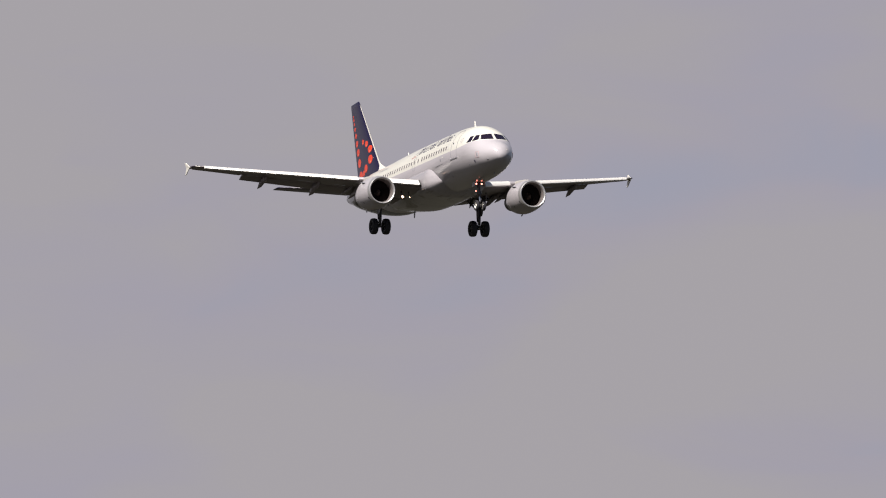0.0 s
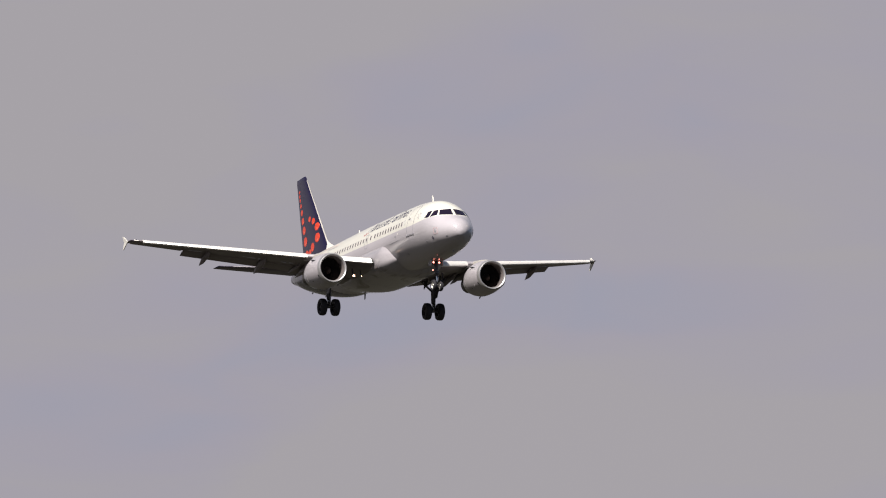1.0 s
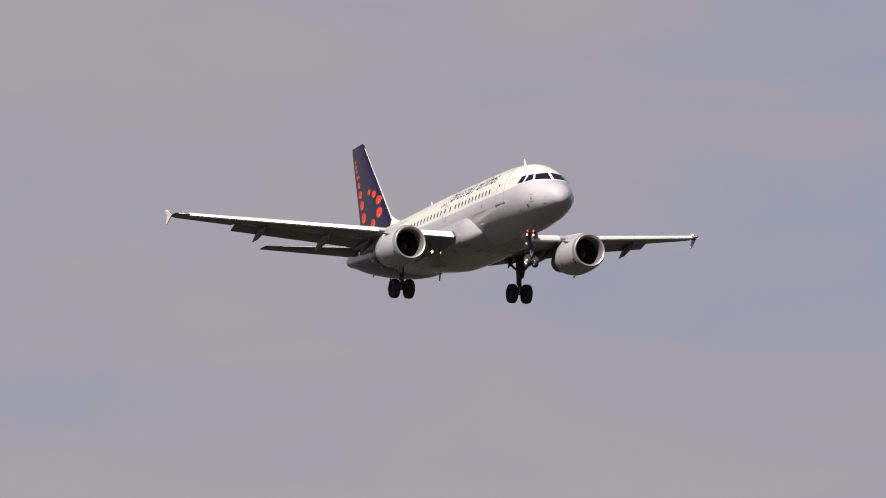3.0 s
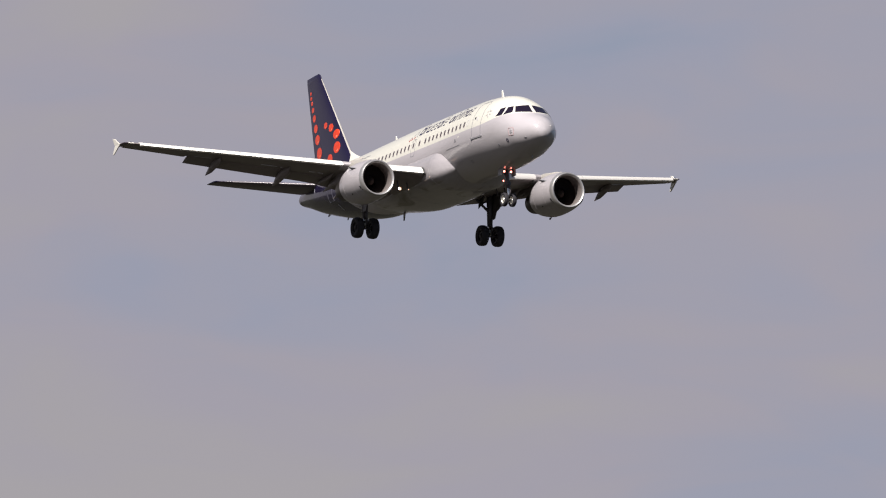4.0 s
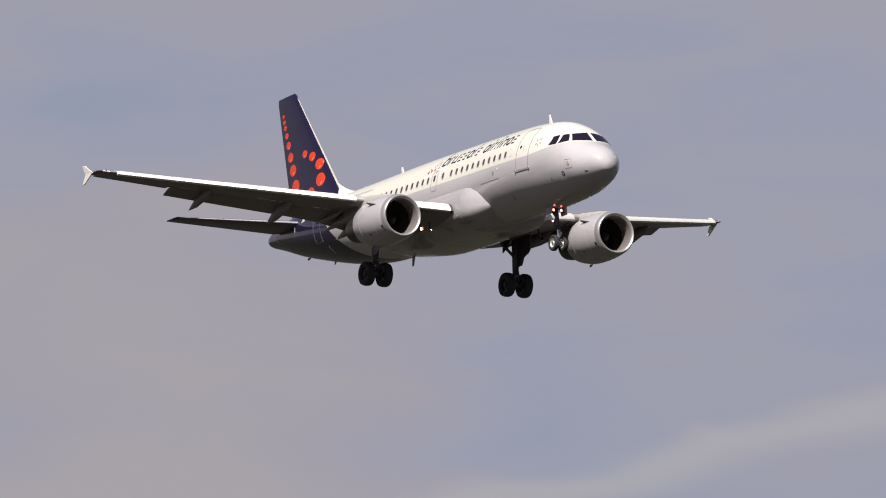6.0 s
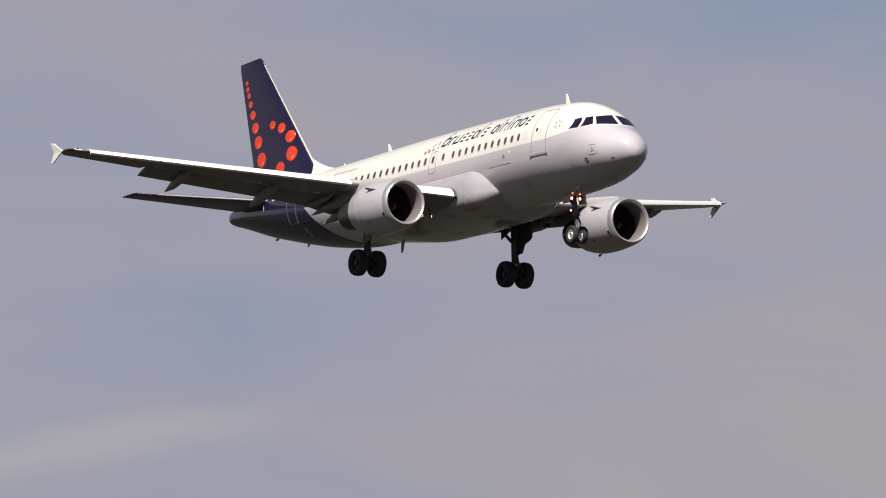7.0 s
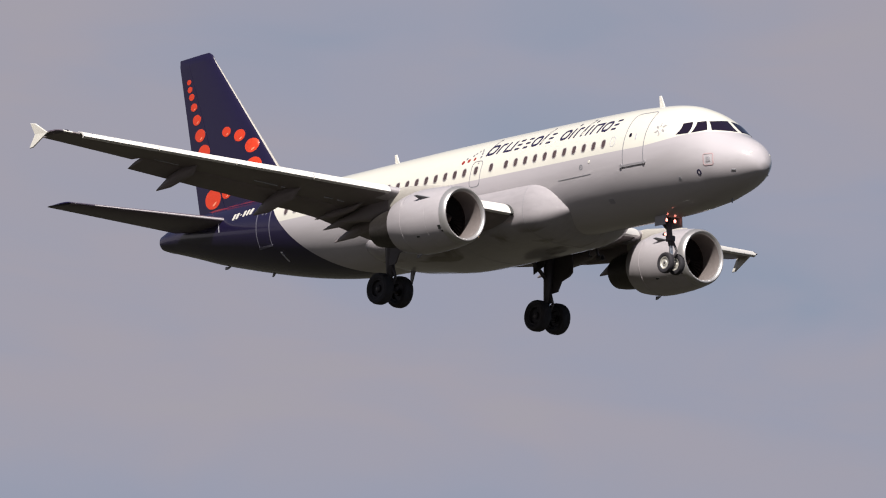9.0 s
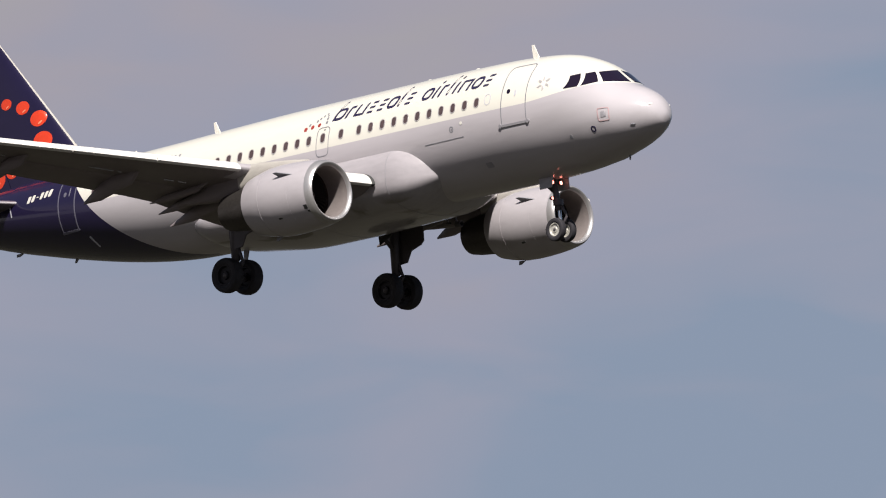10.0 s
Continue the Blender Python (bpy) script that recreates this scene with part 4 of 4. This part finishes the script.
def build_doors():
    for port in (False, True):
        # forward and rear cabin doors
        fwd = part("cabin_door", frame_line("cabin_door", door_outline(-5.54, -4.50, -0.36, 1.60), 0.028, M_LINE, 0.008, port), fuselage, "white cabin door outlined in grey")
        sill = part("door_sill", decal("door_sill", dense(rounded(-5.01, -0.38, 1.12, 0.075, 0.035, 3), 0.15), M_SILL, 0.03, port), fuselage, "grey door sill with rounded ends")
        for x in (-5.60, -4.44):
            part("sill_end", decal("sill_end", rounded(x, -0.37, 0.12, 0.13, 0.06, 4), M_SILL, 0.05, port), sill)
        part("door_window", decal("door_window", rounded(-5.27, 0.73, 0.14, 0.16, 0.07, 4), M_GLASS, 0.01, port), fuselage)
        part("door_handle", decal("door_handle", rounded(-4.97, 0.64, 0.06, 0.22, 0.03, 3), M_PALE, 0.012, port), fuselage)
        part("cabin_door", frame_line("cabin_door", door_outline(-26.20, -25.36, -0.55, 1.20), 0.045, M_DIM, 0.010, port), fuselage, "navy rear door outlined in pale grey")
        part("door_sill", decal("door_sill", rounded(-25.78, -0.56, 0.95, 0.07, 0.03, 3), M_DIM, 0.02, port), fuselage)
        part("door_window", decal("door_window", rounded(-25.88, 0.70, 0.13, 0.16, 0.06, 4), M_DIM, 0.01, port), fuselage)
        part("door_handle", decal("door_handle", rounded(-25.66, 0.76, 0.05, 0.30, 0.02, 3), M_DIM, 0.01, port), fuselage)
        # overwing exit
        part("overwing_exit", frame_line("overwing_exit", dense(rounded(-13.64, 0.46, 0.55, 0.98, 0.15, 4), 0.1), 0.025, M_LINE, 0.008, port), fuselage, "overwing exit outlined in grey")
        # blanked window and its outline ahead of the first
        part("blanked_window", frame_line("blanked_window", rounded(-6.16, 0.61, 0.24, 0.36, 0.11, 4), 0.02, M_PALE, 0.006, port), fuselage)
        # cargo hatch edge, valves, ports and placards
        part("cargo_hatch_edge", decal("cargo_hatch_edge", dense([(-9.03, -0.452), (-7.28, -0.442), (-7.28, -0.42), (-9.03, -0.43)], 0.1), M_LINE, 0.008, port), fuselage)
        part("service_port_and_glint", frame_line("service_port_and_glint", rounded(-7.77, -0.12, 0.15, 0.17, 0.07, 4), 0.03, M_LINE, 0.008, port), fuselage)
        part("service_port_and_glint", decal("service_port_and_glint", rounded(-7.77, -0.12, 0.05, 0.06, 0.02, 3), M_LINE, 0.01, port), fuselage)
        # small white plate, its bright glint put into the colour
        part("service_port_and_glint", decal("service_port_and_glint", rounded(-7.33, 0.02, 0.10, 0.11, 0.04, 4), M_WHITE, 0.012, port), fuselage)
        part("static_port_frame", frame_line("static_port_frame", dense(rounded(-1.61, -0.59, 0.36, 0.40, 0.05, 3), 0.05), 0.03, M_PORT, 0.014, port), fuselage)
        part("static_port", decal("static_port", dense(rounded(-1.61, -0.59, 0.16, 0.18, 0.03, 3), 0.05), M_SILL, 0.014, port), fuselage)
        part("ring_mark", frame_line("ring_mark", rounded(-2.07, -1.00, 0.13, 0.15, 0.06, 5), 0.04, M_INK, 0.008, port), fuselage)
        part("pitot_probe", decal("pitot_probe", rounded(-0.82, -1.00, 0.13, 0.03, 0.012, 3), M_LINE, 0.02, port), fuselage)
        part("vent_hole", decal("vent_hole", rounded(-2.97, -1.12, 0.10, 0.11, 0.03, 3), M_LINE, 0.008, port), fuselage)
        part("outflow_vent", decal("outflow_vent", rounded(-6.67, -1.44, 0.28, 0.16, 0.04, 3), M_SILL, 0.006, port), fuselage)


        # stud on the nose dome, exit sight and trim-scale mark by the tailplane
        part("nose_stud", decal("nose_stud", rounded(-0.32, -0.40, 0.07, 0.08, 0.04, 4), M_WHITE, 0.014, port), fuselage)
        part("exit_sight", decal("exit_sight", rounded(-13.60, 0.86, 0.08, 0.05, 0.02, 3), M_LINE, 0.008, port), fuselage)
        part("trim_mark", decal("trim_mark", dense(rounded(-28.85, 0.62, 0.05, 0.42, 0.02, 2, -0.3), 0.1), M_PALE, 0.010, port), fuselage)


build_doors()


def quad_on_skin(name, c, mats, off, n=6):
    """A straight-edged pane from four corners (s, y, z) laid on the nose's skin."""
    corner = []
    for s, y, z in c:
        t, b, w = section(s)
        corner.append(skin(s, math.atan2((z - (t + b) / 2) / ((t - b) / 2), -y / w)))

    def on_nose(y, z, lift):
        lo, hi = 0.9, 4.2
        for _ in range(24):
            s = (lo + hi) / 2
            t, b, w = section(s)
            if (y / w) ** 2 + ((z - (t + b) / 2) / ((t - b) / 2)) ** 2 > 1:
                lo = s
            else:
                hi = s
        t, b, w = section(s)
        return skin(s, math.atan2((z - (t + b) / 2) / ((t - b) / 2), -y / w), lift)

    vs, fs = [], []
    for lift in (off, -0.02):
        for i in range(n + 1):
            for j in range(n + 1):
                u, v = i / n, j / n
                p = (corner[0] * (1 - u) + corner[1] * u) * (1 - v) + (corner[3] * (1 - u) + corner[2] * u) * v
                vs.append(on_nose(p.y, p.z, lift))
    k = n + 1
    for i in range(n):
        for j in range(n):
            fs.append((i * k + j, (i + 1) * k + j, (i + 1) * k + j + 1, i * k + j + 1))
    rim = [(0, j) for j in range(n)] + [(i, n) for i in range(n)] + [(n, j) for j in range(n, 0, -1)] + [(i, 0) for i in range(n, 0, -1)]
    for q in range(len(rim)):
        a, b = rim[q], rim[(q + 1) % len(rim)]
        A, B = a[0] * k + a[1], b[0] * k + b[1]
        fs.append((A, B, B + k * k, A + k * k))
    return sharp(mesh_from(name, vs, fs, mats), 60)


COCKPIT = [
    # lower inner, lower outer, upper outer, upper inner
    ((1.43, -0.10, 0.54), (1.85, -0.93, 0.51), (2.17, -0.80, 0.93), (2.00, -0.08, 0.98)),
    ((1.97, -1.05, 0.53), (2.44, -1.42, 0.47), (2.47, -1.12, 0.92), (2.25, -0.88, 0.96)),
    ((2.56, -1.47, 0.46), (3.05, -1.62, 0.46), (2.93, -1.34, 0.87), (2.62, -1.19, 0.94))]


def build_cockpit():
    for sd in (1, -1):
        for c in COCKPIT:
            part("cockpit_window", quad_on_skin("cockpit_window", [(s, y * sd, z) for s, y, z in c], M_GLASS, 0.012), fuselage, "dark tinted cockpit pane")


build_cockpit()


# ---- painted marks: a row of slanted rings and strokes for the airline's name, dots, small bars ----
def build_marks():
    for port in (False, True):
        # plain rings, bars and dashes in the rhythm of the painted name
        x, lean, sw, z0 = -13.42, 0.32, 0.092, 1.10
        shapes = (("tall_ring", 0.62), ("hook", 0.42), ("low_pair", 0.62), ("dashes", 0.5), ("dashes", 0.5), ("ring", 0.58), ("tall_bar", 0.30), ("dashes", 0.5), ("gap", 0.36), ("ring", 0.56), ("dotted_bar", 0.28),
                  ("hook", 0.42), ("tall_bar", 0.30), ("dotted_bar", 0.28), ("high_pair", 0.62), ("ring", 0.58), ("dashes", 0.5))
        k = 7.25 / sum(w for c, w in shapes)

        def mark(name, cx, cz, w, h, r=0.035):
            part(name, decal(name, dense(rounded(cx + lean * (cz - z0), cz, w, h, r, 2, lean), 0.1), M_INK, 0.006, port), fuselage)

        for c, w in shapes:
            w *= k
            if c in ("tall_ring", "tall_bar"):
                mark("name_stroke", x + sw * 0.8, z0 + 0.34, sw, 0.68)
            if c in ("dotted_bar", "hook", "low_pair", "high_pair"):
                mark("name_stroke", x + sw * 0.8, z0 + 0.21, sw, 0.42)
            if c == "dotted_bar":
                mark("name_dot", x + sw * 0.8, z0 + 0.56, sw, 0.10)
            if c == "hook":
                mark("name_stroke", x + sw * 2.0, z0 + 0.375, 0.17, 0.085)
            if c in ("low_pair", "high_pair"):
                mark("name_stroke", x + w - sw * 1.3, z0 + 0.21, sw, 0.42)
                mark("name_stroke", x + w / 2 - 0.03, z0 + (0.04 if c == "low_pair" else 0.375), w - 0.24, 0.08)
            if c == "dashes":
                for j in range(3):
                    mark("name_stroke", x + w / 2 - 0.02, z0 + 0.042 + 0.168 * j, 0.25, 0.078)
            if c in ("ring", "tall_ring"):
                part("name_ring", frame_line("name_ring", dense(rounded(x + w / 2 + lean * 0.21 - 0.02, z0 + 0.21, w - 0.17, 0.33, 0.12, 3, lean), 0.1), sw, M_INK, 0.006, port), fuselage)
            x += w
        # dotted emblem ahead of the name
        for dx, dz, r in ((0.0, 0.0, 0.078), (0.30, 0.03, 0.075), (0.61, 0.055, 0.07), (0.14, 0.13, 0.05), (0.44, 0.22, 0.048), (0.55, 0.29, 0.045), (0.67, 0.36, 0.04), (0.79, 0.42, 0.035), (0.93, 0.10, 0.055), (0.90, 0.24, 0.05), (0.86, 0.34, 0.04)):
            part("emblem_dot", decal("emblem_dot", rounded(-14.55 + dx, 1.02 + dz, r * 2, r * 2, r * 0.98, 3), M_MUTED if r > 0.068 else M_LINE, 0.006, port), fuselage)
        # star-shaped mark of six thin wedges round an empty middle
        for j in range(6):
            a = radians(90 + 60 * j)
            cx, cz = -3.85, 0.78
            o = [(cx + f * math.cos(a + d), cz + f * math.sin(a + d)) for f, d in ((0.09, 0.50), (0.22, 0.20), (0.27, -0.08), (0.13, -0.30))]
            part("star_wedge", decal("star_wedge", o, M_RIM, 0.006, port), fuselage)
        # registration as pale bars, web address as dark bars
        for j, (w, h) in enumerate(((0.15, 0.24), (0.15, 0.24), (0.09, 0.06), (0.14, 0.24), (0.14, 0.24), (0.16, 0.25))):
            part("registration_bar", decal("registration_bar", rounded(-27.85 + 0.225 * j, 0.86 + 0.012 * j, w, h, 0.05, 3, 0.25), M_WHITE, 0.008, port), fuselage)
        for j in range(9):
            part("address_bar", decal("address_bar", rounded(-22.4 + 0.23 * j, 1.18, 0.10, 0.09 if j % 3 else 0.15, 0.025, 2, 0.2), M_LINE, 0.006, port), fuselage)
        part("tail_mark", decal("tail_mark", rounded(-24.90, -1.02, 0.10, 0.36, 0.04, 2, -0.5), M_PALE, 0.01, port), fuselage)


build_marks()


# ---- aerials and small fittings ----
def blade(name, x, z, h, c, lean, parent, label, mat=M_WHITE, up=1):
    """A small swept blade aerial standing on the skin."""
    pts = [(x, 0, z), (x - lean, 0, z + h * up), (x - lean - c * 0.38, 0, z + h * up), (x - c, 0, z)]
    part(name, plate(name, pts, 0.05, mat, 0.02), parent, label)


def build_aerials():
    blade("blade_aerial", -5.44, 2.00, 0.48, 0.28, 0.22, fuselage, "white blade aerial on the crown")
    blade("blade_aerial", -20.05, 1.90, 0.46, 0.28, 0.22, fuselage, "white blade aerial on the crown")
    blade("blade_aerial", -24.0, 1.82, 0.20, 0.14, 0.05, fuselage, "small white aerial")
    blade("blade_aerial", -19.1, -2.02, 0.58, 0.28, 0.20, fuselage, "dark blade aerial under the belly", M_LINE, -1)
    blade("blade_aerial", -27.0, -1.08, 0.20, 0.20, 0.20, fuselage, "dark blade aerial under the tail", M_LINE, -1)
    blade("drain_mast", -29.6, -0.55, 0.10, 0.40, 0.25, fuselage, "dark drain mast under the tail", M_LINE, -1)
    blade("probe", -1.75, -1.80, 0.17, 0.07, 0.04, fuselage, "small dark probe under the nose", M_LINE, -1)
    for x in (-8.2, -10.4):
        part("crown_fitting", lathe("crown_fitting", [(2.05, 0.10), (2.10, 0.09), (2.13, 0.05), (2.135, 0.005)], M_WHITE, "Z", 14), fuselage, m=Matrix.Translation((x, 0, 0)))


build_aerials()


# ---- a light aircraft far behind ----
def build_far_aircraft():
    plane = new("light_aircraft")
    tagged(plane, "tiny white aircraft far off in the haze", "airplane")
    prof = [(3.4, 0.02), (3.1, 0.22), (2.4, 0.38), (0.5, 0.42), (-1.4, 0.36), (-2.8, 0.18), (-3.4, 0.05)]
    part("fuselage", lathe("fuselage", prof, M_FAR, n=20), plane)
    for s in (-1, 1):
        part("wing", plate("wing", [(0.8, 0.2 * s, -0.2), (-0.9, 3.6 * s, 0.15), (-1.4, 3.6 * s, 0.15), (-0.7, 0.2 * s, -0.2)], 0.10, M_FAR, 0.03), plane)
        part("tailplane", plate("tailplane", [(-2.5, 0.1 * s, 0.1), (-3.1, 1.3 * s, 0.2), (-3.4, 1.3 * s, 0.2), (-3.2, 0.1 * s, 0.1)], 0.06, M_FAR, 0.02), plane)
    part("fin", plate("fin", [(-2.2, 0, 0.2), (-3.1, 0, 1.15), (-3.6, 0, 1.15), (-3.3, 0, 0.1)], 0.08, M_FAR, 0.02), plane)
    return plane


far_aircraft = build_far_aircraft()

AIRLINER_ROWS = [
    (0, pose(-956.412, 331.464, 98.163, 0.1044, -3.3024, 0.3585)),
    (0.5, pose(-924.594, 328.843, 97.518, 0.0126, -3.5127, 0.1680)),
    (1, pose(-893.985, 326.997, 96.846, 0.0050, -3.5180, 0.1102)),
    (1.5, pose(-862.137, 325.037, 95.920, 0.0402, -3.4202, 0.0953)),
    (2, pose(-830.699, 323.547, 94.895, 0.1473, -3.1431, 0.0833)),
    (2.2, pose(-816.958, 322.591, 94.375, 0.1169, -3.2284, 0.0921)),
    (2.5, pose(-797.399, 321.638, 93.699, 0.0341, -3.4320, 0.0603)),
    (2.75, pose(-781.909, 321.242, 93.210, -0.0618, -3.6507, -0.0039)),
    (3, pose(-766.669, 321.031, 92.720, -0.1521, -3.8432, -0.0845)),
    (3.3, pose(-748.055, 320.764, 92.033, -0.2077, -3.9410, -0.1776)),
    (3.5, pose(-735.330, 320.524, 91.494, -0.2017, -3.9048, -0.2327)),
    (4, pose(-703.811, 320.277, 90.142, -0.2417, -3.9271, -0.4150)),
    (4.5, pose(-671.776, 320.160, 88.628, -0.2688, -3.9330, -0.5298)),
    (5, pose(-639.434, 320.305, 86.939, -0.1809, -3.7743, -0.3542)),
    (5.5, pose(-607.286, 320.899, 85.209, -0.1415, -3.7386, -0.1290)),
    (6, pose(-575.269, 321.867, 83.374, -0.0619, -3.5782, -0.1358)),
    (6.2, pose(-562.384, 322.301, 82.530, 0.1345, -3.2067, -0.2174)),
    (6.5, pose(-542.656, 322.861, 81.214, 0.3789, -2.7959, -0.2214)),
    (6.75, pose(-525.978, 323.302, 80.090, 0.5317, -2.5875, -0.1264)),
    (7, pose(-509.441, 323.916, 78.987, 0.6351, -2.4844, 0.0059)),
    (7.3, pose(-490.200, 325.145, 77.750, 0.6891, -2.4751, 0.1350)),
    (7.5, pose(-477.785, 326.318, 76.987, 0.6772, -2.5347, 0.1855)),
    (8, pose(-445.477, 328.693, 74.931, 0.3095, -3.1029, 0.1351)),
    (8.5, pose(-411.133, 329.991, 72.516, -0.2820, -3.8983, 0.1932)),
    (9, pose(-377.688, 332.307, 70.023, -0.5343, -4.1755, 0.2843)),
    (9.5, pose(-343.779, 334.589, 67.242, -0.3852, -3.9766, 0.3795)),
    (10, pose(-308.377, 335.550, 63.935, 0.3482, -3.1749, 0.0269)),
]


# seen bearing and height angle of the far aircraft, degrees
FAR_TRACK = ((0, 34.3, 9.6), (7.5, 36.93, 6.80), (8.0, 37.112, 6.588), (8.5, 37.281, 6.372), (9.0, 37.45, 6.20), (10, 37.83, 5.85))


def far_pose(az, el, d=4600):
    az, el = radians(az), radians(el)
    p = Vector((-math.cos(az) * math.cos(el), math.sin(az) * math.cos(el), math.sin(el))) * d + Vector((0, 0, 1.7))
    return Matrix.Translation(p) @ pose(0, 0, 0, 0, 8, 240)


def build_insect():
    """A small fly that crosses close in front of the lens."""
    fly = new("flying_insect")
    tagged(fly, "small blurred grey insect in flight", "insect")
    rings = []
    for x, r in ((0.005, 0.0004), (0.004, 0.0016), (0.002, 0.0020), (-0.002, 0.0019), (-0.005, 0.0010), (-0.006, 0.0002)):
        rings.append([(x, r * math.cos(2 * math.pi * j / 12), r * math.sin(2 * math.pi * j / 12)) for j in range(12)])
    part("body", loft("body", rings, M_INSECT), fly)
    for sd in (-1, 1):
        part("wing", plate("wing", [(0.002, 0.001 * sd, 0.001), (0.001, 0.006 * sd, 0.003), (-0.002, 0.007 * sd, 0.003), (-0.004, 0.004 * sd, 0.002)], 0.0003, M_INSECT, 0.0001), fly)
    return fly


insect = build_insect()
INSECT_ROWS = [(0, (-12.30, 6.20, 4.60)), (3.0, (-12.50, 5.90, 3.90)), (3.4, (-12.737, 5.539, 3.456)), (3.5, (-12.789, 5.452, 3.346)), (3.6, (-12.849, 5.345, 3.229)),
               (3.7, (-12.903, 5.243, 3.122)), (3.8, (-12.964, 5.122, 3.007)), (4.3, (-13.25, 4.50, 2.50)), (10, (-13.60, 3.00, 1.60))]


def motions():
    walk(airliner, AIRLINER_ROWS)
    walk(far_aircraft, [(t, far_pose(az, el)) for t, az, el in FAR_TRACK])
    walk(insect, [(t, pose(*p, 0, 10, 235)) for t, p in INSECT_ROWS])


motions()
